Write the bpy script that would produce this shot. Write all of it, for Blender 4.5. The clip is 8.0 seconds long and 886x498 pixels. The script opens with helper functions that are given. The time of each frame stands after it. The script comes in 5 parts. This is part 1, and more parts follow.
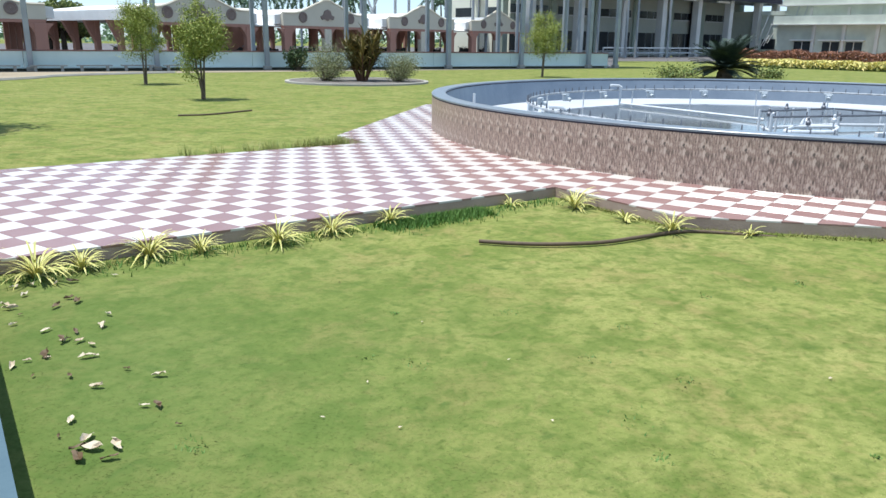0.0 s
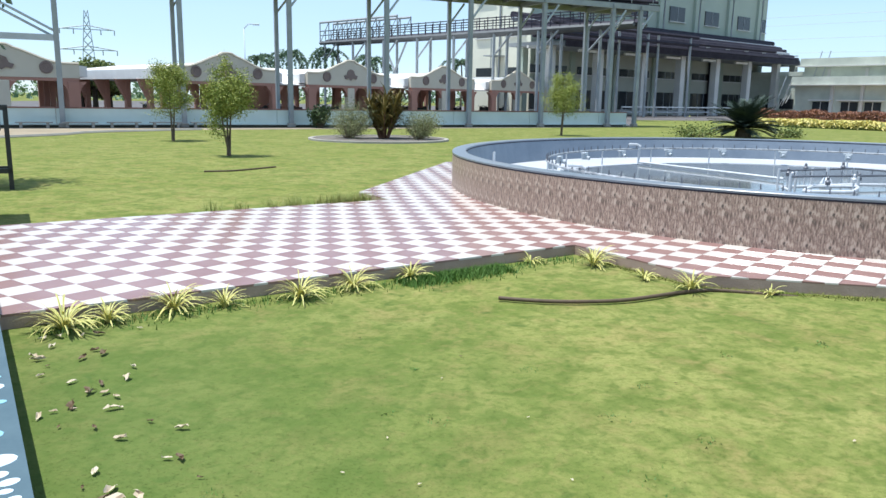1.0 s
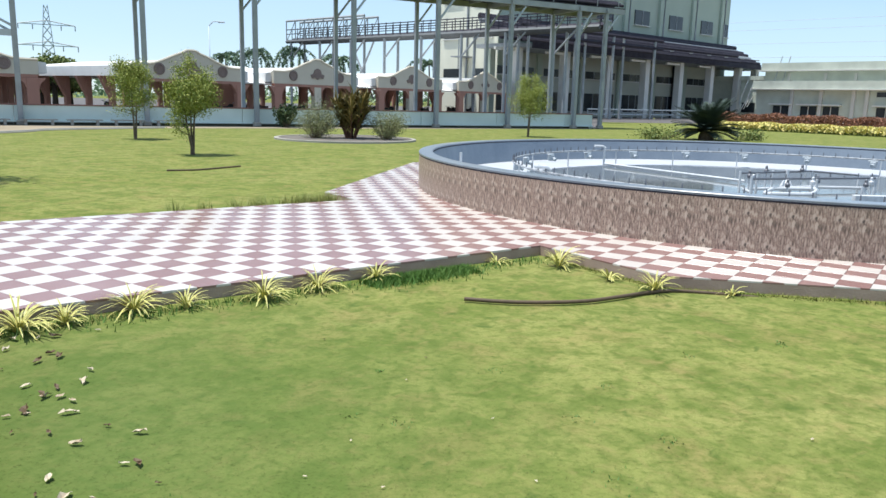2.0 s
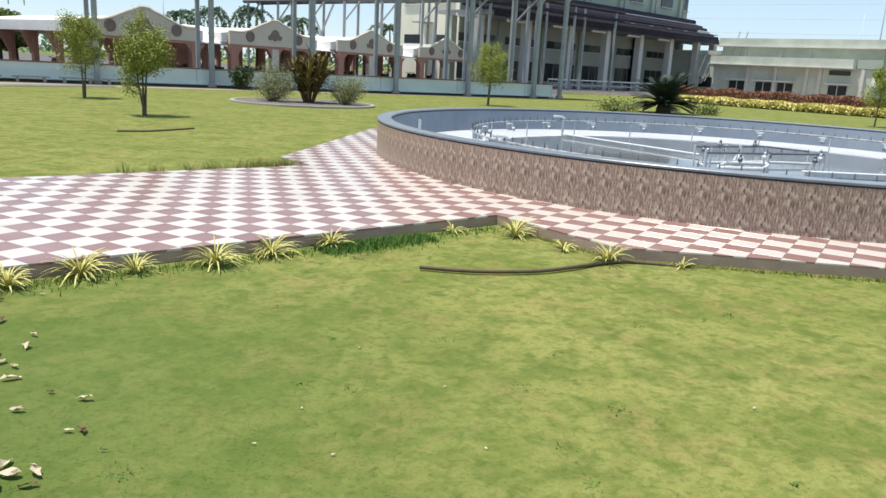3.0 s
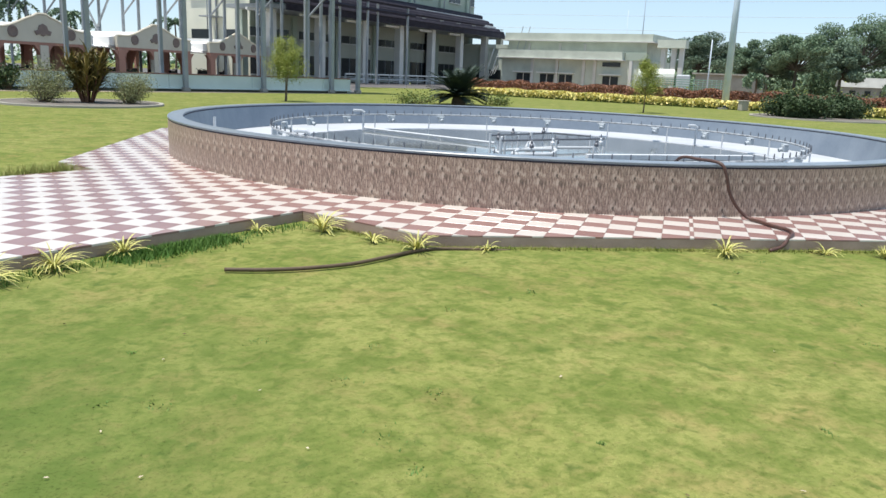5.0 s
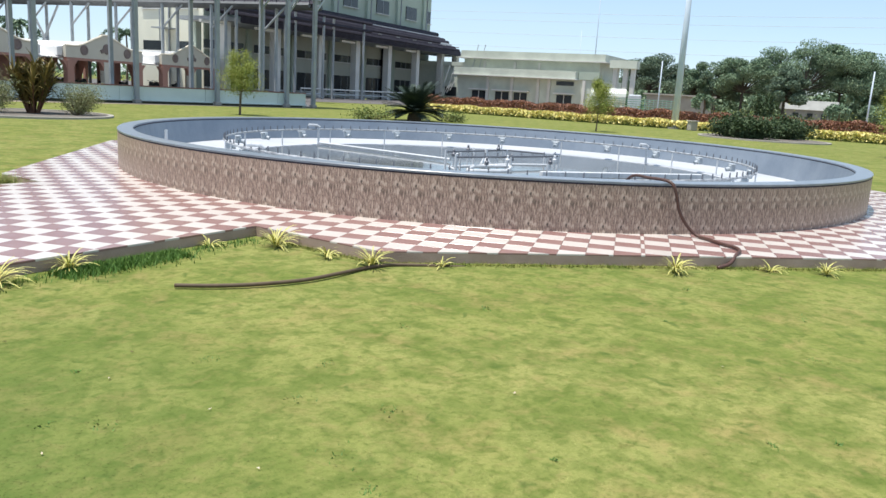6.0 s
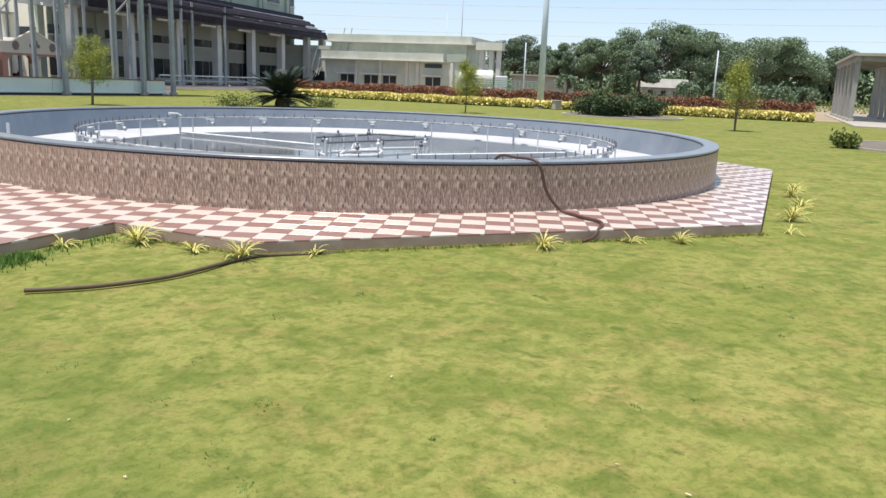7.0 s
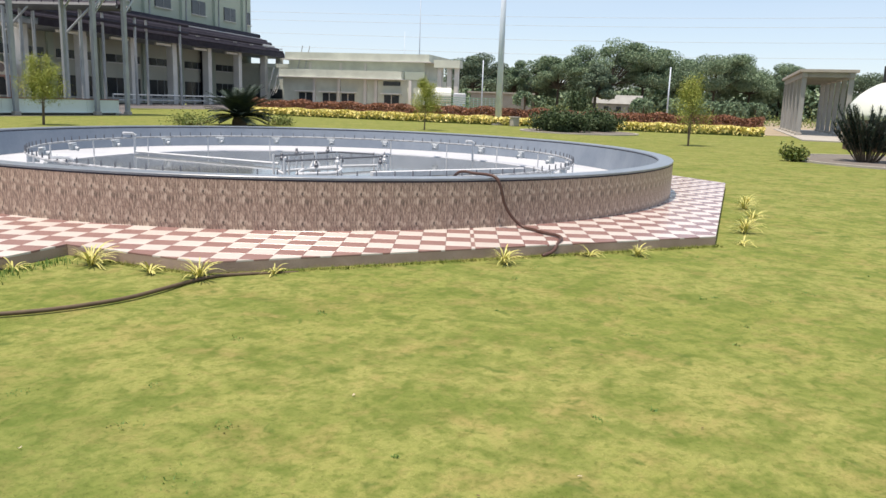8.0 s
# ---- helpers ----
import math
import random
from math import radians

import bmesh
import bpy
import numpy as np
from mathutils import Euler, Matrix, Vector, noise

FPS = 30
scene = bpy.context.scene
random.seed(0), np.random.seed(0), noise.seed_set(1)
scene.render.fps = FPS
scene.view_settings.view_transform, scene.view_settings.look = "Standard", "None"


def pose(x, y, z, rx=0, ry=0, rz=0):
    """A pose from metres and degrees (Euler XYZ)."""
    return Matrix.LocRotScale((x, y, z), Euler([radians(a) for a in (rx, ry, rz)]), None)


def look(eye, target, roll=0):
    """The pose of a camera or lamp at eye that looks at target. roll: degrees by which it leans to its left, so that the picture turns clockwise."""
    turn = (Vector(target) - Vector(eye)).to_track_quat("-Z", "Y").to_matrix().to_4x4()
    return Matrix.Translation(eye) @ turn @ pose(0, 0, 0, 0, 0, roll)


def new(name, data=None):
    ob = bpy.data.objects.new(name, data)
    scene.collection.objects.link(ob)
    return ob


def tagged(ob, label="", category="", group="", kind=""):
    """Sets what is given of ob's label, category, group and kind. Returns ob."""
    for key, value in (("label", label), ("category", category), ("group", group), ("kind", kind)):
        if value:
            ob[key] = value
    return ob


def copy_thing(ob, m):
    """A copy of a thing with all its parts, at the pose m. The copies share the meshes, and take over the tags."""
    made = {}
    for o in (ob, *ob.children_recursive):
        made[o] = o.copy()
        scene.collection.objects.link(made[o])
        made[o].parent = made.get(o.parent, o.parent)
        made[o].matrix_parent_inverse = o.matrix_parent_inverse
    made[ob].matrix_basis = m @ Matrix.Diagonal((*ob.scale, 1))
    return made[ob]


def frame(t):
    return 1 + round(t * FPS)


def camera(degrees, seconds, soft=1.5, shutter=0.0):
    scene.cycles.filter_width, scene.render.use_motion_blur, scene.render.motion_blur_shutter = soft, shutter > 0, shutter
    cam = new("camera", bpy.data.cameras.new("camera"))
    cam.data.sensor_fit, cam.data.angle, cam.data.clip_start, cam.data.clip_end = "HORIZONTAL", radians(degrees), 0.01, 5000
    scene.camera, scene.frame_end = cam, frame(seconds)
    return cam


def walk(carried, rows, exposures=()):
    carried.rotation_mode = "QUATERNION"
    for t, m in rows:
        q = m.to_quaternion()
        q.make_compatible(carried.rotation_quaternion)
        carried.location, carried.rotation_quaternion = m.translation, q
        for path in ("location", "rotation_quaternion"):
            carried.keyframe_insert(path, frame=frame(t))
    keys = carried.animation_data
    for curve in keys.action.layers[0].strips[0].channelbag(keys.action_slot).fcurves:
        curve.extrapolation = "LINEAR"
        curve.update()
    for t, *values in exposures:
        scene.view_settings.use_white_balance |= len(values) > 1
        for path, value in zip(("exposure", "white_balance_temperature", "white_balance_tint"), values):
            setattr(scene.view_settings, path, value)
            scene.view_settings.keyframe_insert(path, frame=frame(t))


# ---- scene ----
cam = camera(60.38, 8.0)
PATH = [
    (0.0, pose(-0.000, 0.000, 1.764, 74.67, -0.72, -0.74)),
    (0.5, pose(-0.017, -0.035, 1.781, 77.45, -0.78, 2.00)),
    (1.0, pose(-0.012, -0.066, 1.788, 78.83, -0.91, 0.76)),
    (1.5, pose(-0.006, -0.057, 1.787, 79.55, -1.10, -0.83)),
    (3.0, pose(0.025, -0.022, 1.784, 76.62, -3.02, -4.52)),
    (3.5, pose(0.034, -0.013, 1.763, 76.33, -3.11, -9.75)),
    (4.0, pose(0.043, 0.008, 1.763, 76.51, -3.25, -14.43)),
    (4.5, pose(0.039, 0.021, 1.751, 76.57, -2.50, -17.71)),
    (6.0, pose(0.044, 0.026, 1.759, 78.29, -3.28, -22.57)),
    (6.5, pose(0.038, -0.016, 1.758, 78.31, -3.18, -26.79)),
    (7.0, pose(0.090, 0.008, 1.764, 77.56, -2.28, -32.15)),
    (7.5, pose(0.085, 0.000, 1.764, 78.03, -1.81, -36.21)),
    (8.0, pose(0.089, -0.003, 1.763, 78.93, -1.95, -35.20)),
]
EXPOSURES = [(0.0, 0.57, 5960, 8), (1.5, 0.52, 6020, 8), (3.0, 0.40, 6600, 9), (4.5, 0.40, 6450, 9), (6.0, 0.46, 6420, 10), (7.0, 0.44, 6850, 14), (8.0, 0.44, 7100, 16)]
walk(cam, PATH, EXPOSURES)

# ---- light ----
SUN_AZ, SUN_EL = 269.0, 75.0
world = bpy.data.worlds.new("sky")
scene.world = world
world.use_nodes = True
wn = world.node_tree.nodes
sky = wn.new("ShaderNodeTexSky")
sky.sky_type = "NISHITA"
sky.sun_disc = False
sky.sun_elevation = radians(SUN_EL)
sky.sun_rotation = radians(SUN_AZ)
sky.altitude = 50
sky.air_density, sky.dust_density, sky.ozone_density = 0.9, 0.2, 3.2
wn["Background"].inputs["Strength"].default_value = 0.119
# a thin uneven veil of high cloud
veil_map = wn.new("ShaderNodeMapping")
veil_map.inputs["Scale"].default_value = (1.2, 1.2, 7.0)
veil_noise = wn.new("ShaderNodeTexNoise")
veil_noise.inputs["Scale"].default_value, veil_noise.inputs["Detail"].default_value = 1.6, 5
veil_amount = wn.new("ShaderNodeMapRange")
veil_amount.inputs[1].default_value, veil_amount.inputs[2].default_value = 0.35, 0.7
veil_amount.inputs[3].default_value, veil_amount.inputs[4].default_value = 0.42, 0.66
veil = wn.new("ShaderNodeMix")
veil.data_type = "RGBA"
veil.inputs[7].default_value = (4.1, 5.3, 6.5, 1)
wl = world.node_tree.links
wl.new(wn.new("ShaderNodeTexCoord").outputs["Generated"], veil_map.inputs[0])
wl.new(veil_map.outputs[0], veil_noise.inputs["Vector"])
wl.new(veil_noise.outputs[0], veil_amount.inputs[0])
wl.new(veil_amount.outputs[0], veil.inputs[0])
wl.new(sky.outputs[0], veil.inputs[6])
wl.new(veil.outputs[2], wn["Background"].inputs[0])
sun_data = bpy.data.lights.new("sun", "SUN")
sun_data.energy, sun_data.angle, sun_data.color = 4.35, radians(0.6), (1.0, 0.95, 0.86)
sun = new("sun", sun_data)
sx = math.sin(radians(SUN_AZ)) * math.cos(radians(SUN_EL))
sy = math.cos(radians(SUN_AZ)) * math.cos(radians(SUN_EL))
sun.matrix_world = look((sx * 60, sy * 60, 60), (sx * 60 - sx, sy * 60 - sy, 60 - math.sin(radians(SUN_EL))))


# ---- materials ----
def mat(name, a, b=None, rough=0.8, scale=8.0, metal=0.0, bump=0.0, fine=60.0, spec=0.5, island=0.0, coat=0.0):
    """A noisy two-scale material between the colours a and b."""
    m = bpy.data.materials.new(name)
    m.use_nodes = True
    nt = m.node_tree
    n, l = nt.nodes, nt.links
    bs = n["Principled BSDF"]
    bs.inputs["Roughness"].default_value = rough
    bs.inputs["Metallic"].default_value = metal
    bs.inputs["Specular IOR Level"].default_value = spec
    bs.inputs["Coat Weight"].default_value = coat
    b = b or tuple(0.75 * c for c in a)
    geo = n.new("ShaderNodeNewGeometry")
    big = n.new("ShaderNodeTexNoise")
    big.inputs["Scale"].default_value = scale
    big.inputs["Detail"].default_value = 5
    l.new(geo.outputs["Position"], big.inputs["Vector"])
    small = n.new("ShaderNodeTexNoise")
    small.inputs["Scale"].default_value = fine
    small.inputs["Detail"].default_value = 3
    l.new(geo.outputs["Position"], small.inputs["Vector"])
    mix = n.new("ShaderNodeMath")
    mix.operation = "MULTIPLY_ADD"
    l.new(small.outputs[0], mix.inputs[0])
    mix.inputs[1].default_value = 0.45
    half = n.new("ShaderNodeMath")
    half.operation = "MULTIPLY_ADD"
    l.new(big.outputs[0], half.inputs[0])
    half.inputs[1].default_value = 1.5
    half.inputs[2].default_value = -0.48
    l.new(half.outputs[0], mix.inputs[2])
    last = mix
    if island:
        isl = n.new("ShaderNodeMath")
        isl.operation = "MULTIPLY_ADD"
        l.new(geo.outputs["Random Per Island"], isl.inputs[0])
        isl.inputs[1].default_value = island
        l.new(mix.outputs[0], isl.inputs[2])
        sub = n.new("ShaderNodeMath")
        sub.operation = "SUBTRACT"
        l.new(isl.outputs[0], sub.inputs[0])
        sub.inputs[1].default_value = island / 2
        last = sub
    ramp = n.new("ShaderNodeMix")
    ramp.data_type = "RGBA"
    l.new(last.outputs[0], ramp.inputs[0])
    ramp.inputs[6].default_value = (*a, 1)
    ramp.inputs[7].default_value = (*b, 1)
    l.new(ramp.outputs[2], bs.inputs["Base Color"])
    if bump:
        bp = n.new("ShaderNodeBump")
        bp.inputs["Strength"].default_value = bump
        bp.inputs["Distance"].default_value = 0.02
        l.new(small.outputs[0], bp.inputs["Height"])
        l.new(bp.outputs[0], bs.inputs["Normal"])
    return m


def lawn_material(name="lawn", relief=0.4, base=((0.215, 0.23, 0.066), (0.265, 0.255, 0.084))):
    """Short turf: pale yellow-green with darker lush patches, painted lump shade and straw tufts."""
    m = mat(name, *base, 0.95, 0.55, spec=0.1)
    nt = m.node_tree
    n, l = nt.nodes, nt.links
    bs = n["Principled BSDF"]
    base = bs.inputs["Base Color"].links[0].from_socket
    geo = [k for k in n if k.type == "NEW_GEOMETRY"][0]
    col = base
    # the dark tones also paint the soft shade between turf lumps
    for sc, lo, hi, tone, amount in ((0.4, 0.42, 0.66, (0.15, 0.18, 0.034), 0.55), (1.3, 0.47, 0.64, (0.11, 0.148, 0.029), 0.7), (2.9, 0.49, 0.65, (0.10, 0.135, 0.028), 0.7),
                                     (2.2, 0.51, 0.68, (0.28, 0.21, 0.085), 0.48), (6.0, 0.48, 0.68, (0.085, 0.12, 0.022), 0.65), (8.0, 0.54, 0.72, (0.29, 0.23, 0.09), 0.45),
                                     (14.0, 0.50, 0.70, (0.085, 0.12, 0.022), 0.6), (4.5, 0.62, 0.72, (0.06, 0.10, 0.02), 0.7), (30.0, 0.50, 0.72, (0.085, 0.12, 0.022), 0.45),
                                     (120.0, 0.45, 0.8, (0.12, 0.16, 0.04), 0.3)):
        nz = n.new("ShaderNodeTexNoise")
        nz.inputs["Scale"].default_value = sc
        nz.inputs["Detail"].default_value = 6
        nz.inputs["Distortion"].default_value = 0.6
        l.new(geo.outputs["Position"], nz.inputs["Vector"])
        mr = n.new("ShaderNodeMapRange")
        mr.inputs[1].default_value, mr.inputs[2].default_value = lo, hi
        mr.inputs[4].default_value = amount
        l.new(nz.outputs[0], mr.inputs[0])
        mx = n.new("ShaderNodeMix")
        mx.data_type = "RGBA"
        l.new(mr.outputs[0], mx.inputs[0])
        l.new(col, mx.inputs[6])
        mx.inputs[7].default_value = (*tone, 1)
        col = mx.outputs[2]
    # darker green round a point beside the ledge, fading outwards
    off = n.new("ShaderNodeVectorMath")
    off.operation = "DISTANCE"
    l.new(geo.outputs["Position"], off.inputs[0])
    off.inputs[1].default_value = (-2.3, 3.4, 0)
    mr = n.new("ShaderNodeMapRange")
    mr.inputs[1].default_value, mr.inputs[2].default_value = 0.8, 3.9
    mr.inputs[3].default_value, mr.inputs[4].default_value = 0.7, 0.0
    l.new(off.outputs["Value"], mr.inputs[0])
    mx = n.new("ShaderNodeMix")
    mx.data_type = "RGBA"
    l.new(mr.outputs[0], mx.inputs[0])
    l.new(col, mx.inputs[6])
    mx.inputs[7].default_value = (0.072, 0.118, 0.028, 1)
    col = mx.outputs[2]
    l.new(col, bs.inputs["Base Color"])
    nz = n.new("ShaderNodeTexNoise")
    nz.inputs["Scale"].default_value = 9
    nz.inputs["Detail"].default_value = 7
    l.new(geo.outputs["Position"], nz.inputs["Vector"])
    bp = n.new("ShaderNodeBump")
    bp.inputs["Strength"].default_value = relief
    bp.inputs["Distance"].default_value = 0.05
    l.new(nz.outputs[0], bp.inputs["Height"])
    l.new(bp.outputs[0], bs.inputs["Normal"])
    return m


def cladding_material():
    """Glazed wall tile printed with a fibrous brown ground and one pale curled flower with a dark eye."""
    m = mat("wall_tile_print", (0.235, 0.155, 0.12), (0.31, 0.215, 0.17), 0.45, 3.0, bump=0.03, spec=0.5)
    nt = m.node_tree
    n, l = nt.nodes, nt.links
    bs = n["Principled BSDF"]
    col = bs.inputs["Base Color"].links[0].from_socket
    uv = n.new("ShaderNodeUVMap")
    uv.uv_map = "UVMap"
    geo = [k for k in n if k.type == "NEW_GEOMETRY"][0]

    def grain(vec, scale, detail):
        st = n.new("ShaderNodeMapping")
        st.inputs["Scale"].default_value = scale
        l.new(vec, st.inputs[0])
        nz = n.new("ShaderNodeTexNoise")
        nz.inputs["Scale"].default_value = 1
        nz.inputs["Detail"].default_value = detail
        l.new(st.outputs[0], nz.inputs["Vector"])
        return nz

    wob = grain(uv.outputs[0], (9, 9, 1), 2)
    warp = n.new("ShaderNodeMix")
    warp.data_type = "RGBA"
    warp.blend_type = "LINEAR_LIGHT"
    warp.inputs[0].default_value = 0.09
    l.new(uv.outputs[0], warp.inputs[6])
    l.new(wob.outputs[1], warp.inputs[7])
    streak = grain(uv.outputs[0], (13, 4.2, 1), 3).outputs[0]
    fleck = grain(uv.outputs[0], (33, 8, 1), 2).outputs[0]
    wear = grain(geo.outputs["Position"], (16, 16, 9), 4).outputs[0]

    def lay(col, fac, tone, amount, lo, hi):
        mr = n.new("ShaderNodeMapRange")
        mr.inputs[1].default_value, mr.inputs[2].default_value = lo, hi
        mr.inputs[4].default_value = amount
        l.new(fac, mr.inputs[0])
        mx = n.new("ShaderNodeMix")
        mx.data_type = "RGBA"
        l.new(mr.outputs[0], mx.inputs[0])
        l.new(col, mx.inputs[6])
        mx.inputs[7].default_value = (*tone, 1)
        return mx.outputs[2]

    def blob(cx, cy, sx, sy, turn=0.0):
        mp = n.new("ShaderNodeMapping")
        mp.vector_type = "TEXTURE"
        mp.inputs["Location"].default_value = (cx, cy, 0)
        mp.inputs["Rotation"].default_value = (0, 0, radians(turn))
        mp.inputs["Scale"].default_value = (sx, sy, 1000)
        l.new(warp.outputs[2], mp.inputs[0])
        ln = n.new("ShaderNodeVectorMath")
        ln.operation = "LENGTH"
        l.new(mp.outputs[0], ln.inputs[0])
        return ln.outputs["Value"]

    col = lay(col, streak, (0.09, 0.065, 0.05), 0.8, 0.53, 0.63)
    col = lay(col, streak, (0.50, 0.39, 0.31), 0.85, 0.47, 0.37)
    col = lay(col, fleck, (0.52, 0.41, 0.33), 0.5, 0.55, 0.64)
    col = lay(col, wear, (0.15, 0.115, 0.09), 0.35, 0.5, 0.7)
    pale, dark = (0.52, 0.41, 0.33), (0.085, 0.06, 0.05)
    for cx, cy, sx, sy, turn, tone, amount in ((0.44, 0.64, 0.15, 0.11, 20, pale, 0.75), (0.58, 0.38, 0.085, 0.17, -8, pale, 0.8), (0.42, 0.36, 0.05, 0.12, 14, pale, 0.6),
                                               (0.10, 0.10, 0.06, 0.13, 5, pale, 0.6), (0.88, 0.86, 0.05, 0.10, 0, pale, 0.55), (0.55, 0.60, 0.10, 0.06, 25, dark, 0.95),
                                               (0.60, 0.53, 0.05, 0.05, 0, dark, 0.7), (0.66, 0.66, 0.04, 0.06, -20, pale, 0.7), (0.30, 0.50, 0.04, 0.10, -10, dark, 0.6),
                                               (0.80, 0.30, 0.05, 0.14, 6, dark, 0.5)):
        col = lay(col, blob(cx, cy, sx, sy, turn), tone, amount, 1.0, 0.55)
    l.new(col, bs.inputs["Base Color"])
    return m


def leaf_material(name, a, b, island=1.4):
    return mat(name, a, b, 0.6, 2.0, spec=0.25, island=island)


def striped_leaf():
    """Variegated blade: green along the middle, cream-yellow along the edges."""
    m = mat("striped_leaf", (0.17, 0.24, 0.05), (0.26, 0.31, 0.08), 0.5, 6.0, spec=0.4)
    n, l = m.node_tree.nodes, m.node_tree.links
    bs = n["Principled BSDF"]
    col = bs.inputs["Base Color"].links[0].from_socket
    uv = n.new("ShaderNodeUVMap")
    uv.uv_map = "UVMap"
    sep = n.new("ShaderNodeSeparateXYZ")
    l.new(uv.outputs[0], sep.inputs[0])
    d = n.new("ShaderNodeMath")
    d.operation = "SUBTRACT"
    l.new(sep.outputs[0], d.inputs[0])
    d.inputs[1].default_value = 0.5
    ab = n.new("ShaderNodeMath")
    ab.operation = "ABSOLUTE"
    l.new(d.outputs[0], ab.inputs[0])
    mr = n.new("ShaderNodeMapRange")
    mr.inputs[1].default_value, mr.inputs[2].default_value = 0.12, 0.22
    l.new(ab.outputs[0], mr.inputs[0])
    mx = n.new("ShaderNodeMix")
    mx.data_type = "RGBA"
    l.new(mr.outputs[0], mx.inputs[0])
    l.new(col, mx.inputs[6])
    mx.inputs[7].default_value = (0.62, 0.54, 0.17, 1)
    l.new(mx.outputs[2], bs.inputs["Base Color"])
    return m


LAWN = lawn_material()
TURF_BLADE = lawn_material("turf_blade", 0.0, ((0.27, 0.285, 0.085), (0.34, 0.31, 0.12)))
CLAD = cladding_material()
STRIPE = striped_leaf()
BLADE = leaf_material("grass_blade", (0.20, 0.25, 0.06), (0.31, 0.30, 0.10), 1.2)
CONCRETE = mat("kerb_concrete", (0.46, 0.34, 0.275), (0.27, 0.19, 0.15), 0.9, 3.0, bump=0.25)
TILE_RED = mat("red_floor_tile", (0.245, 0.13, 0.117), (0.31, 0.19, 0.173), 0.23, 2.0, bump=0.06, island=0.5, spec=0.6)
TILE_WHITE = mat("white_floor_tile", (0.66, 0.605, 0.565), (0.55, 0.49, 0.445), 0.23, 2.0, bump=0.06, island=0.5, spec=0.6)
CLAD_BED = mat("tile_adhesive", (0.20, 0.15, 0.12), (0.14, 0.10, 0.08), 0.9, 5.0)
GRANITE = mat("slate_granite", (0.15, 0.178, 0.215), (0.22, 0.25, 0.285), 0.32, 5.0, bump=0.03, fine=220)
SLATE = mat("pool_slate", (0.155, 0.188, 0.235), (0.245, 0.28, 0.325), 0.34, 1.6, bump=0.06, fine=14)
POOL_WHITE = mat("pool_white_floor", (0.54, 0.55, 0.575), (0.40, 0.42, 0.45), 0.5, 1.1)
WATER = mat("shallow_water", (0.10, 0.11, 0.112), (0.18, 0.19, 0.19), 0.08, 0.8, spec=0.6)
RING = mat("weathered_ring_pipe", (0.62, 0.64, 0.66), (0.10, 0.10, 0.11), 0.5, 9.0, metal=0.1)
PIPE = mat("galvanised_pipe", (0.72, 0.73, 0.74), (0.50, 0.51, 0.53), 0.5, 9.0, metal=0.1)
PIPE_DARK = mat("dull_pipe", (0.20, 0.21, 0.23), (0.12, 0.12, 0.14), 0.5, 9.0, metal=0.4)
RUBBER = mat("hose_rubber", (0.105, 0.045, 0.032), (0.05, 0.026, 0.02), 0.5, 12.0)
RUBBER2 = mat("hose_dark", (0.07, 0.045, 0.025), (0.12, 0.08, 0.045), 0.7, 12.0)
WALL_GREEN = mat("mint_wall_paint", (0.70, 0.77, 0.71), (0.56, 0.63, 0.58), 0.8, 0.8, bump=0.1)
COPING = mat("wall_coping", (0.30, 0.14, 0.11), (0.20, 0.11, 0.09), 0.8, 2.0)
CREAM = mat("cream_plaster", (0.68, 0.615, 0.49), (0.60, 0.54, 0.43), 0.85, 0.8)
TERRA = mat("terracotta_plaster", (0.46, 0.235, 0.17), (0.38, 0.20, 0.15), 0.85, 0.8)
ROOF_WHITE = mat("white_roof_sheet", (0.80, 0.79, 0.76), (0.70, 0.68, 0.65), 0.6, 1.5)
RELIEF = mat("relief_grey", (0.20, 0.15, 0.13), (0.27, 0.20, 0.17), 0.8, 3.0)
STEEL = mat("grey_steel_paint", (0.35, 0.37, 0.38), (0.22, 0.235, 0.25), 0.55, 1.5, metal=0.1)
STEEL_LIGHT = mat("light_steel_paint", (0.46, 0.50, 0.53), (0.36, 0.39, 0.42), 0.6, 1.5)
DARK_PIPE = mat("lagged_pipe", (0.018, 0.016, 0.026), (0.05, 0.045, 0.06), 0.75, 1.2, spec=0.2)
FACADE_GREY = mat("storey_plaster", (0.45, 0.46, 0.40), (0.34, 0.355, 0.31), 0.85, 0.25)
FACADE = mat("pale_green_plaster", (0.40, 0.46, 0.39), (0.33, 0.38, 0.33), 0.85, 0.25)
FACADE_WARM = mat("cream_green_plaster", (0.65, 0.69, 0.60), (0.40, 0.43, 0.38), 0.85, 0.5)
COLUMN = mat("column_plaster", (0.66, 0.65, 0.62), (0.52, 0.51, 0.49), 0.85, 0.5)
WINDOW = mat("dark_window", (0.02, 0.025, 0.03), (0.04, 0.045, 0.05), 0.15, 0.6)
SOIL = mat("dry_soil", (0.36, 0.29, 0.20), (0.22, 0.18, 0.12), 0.95, 0.35, bump=0.5, fine=9)
BARK = mat("bark", (0.10, 0.07, 0.045), (0.17, 0.13, 0.09), 0.95, 14.0, bump=0.6)
LEAF_YOUNG = leaf_material("young_leaf", (0.19, 0.24, 0.045), (0.36, 0.37, 0.09))
LEAF_OLIVE = leaf_material("olive_leaf", (0.10, 0.15, 0.04), (0.24, 0.26, 0.08))
LEAF_DARK = leaf_material("dark_leaf", (0.04, 0.07, 0.03), (0.08, 0.115, 0.05))
# distance haze is put into this leaf colour: paler and bluer
LEAF_FAR = leaf_material("hazy_woodland_leaf", (0.105, 0.175, 0.105), (0.22, 0.29, 0.18))
LEAF_CYCAD = leaf_material("cycad_leaf", (0.022, 0.04, 0.03), (0.065, 0.09, 0.065))
LEAF_YELLOW = leaf_material("yellow_hedge_leaf", (0.78, 0.66, 0.27), (0.60, 0.55, 0.17))
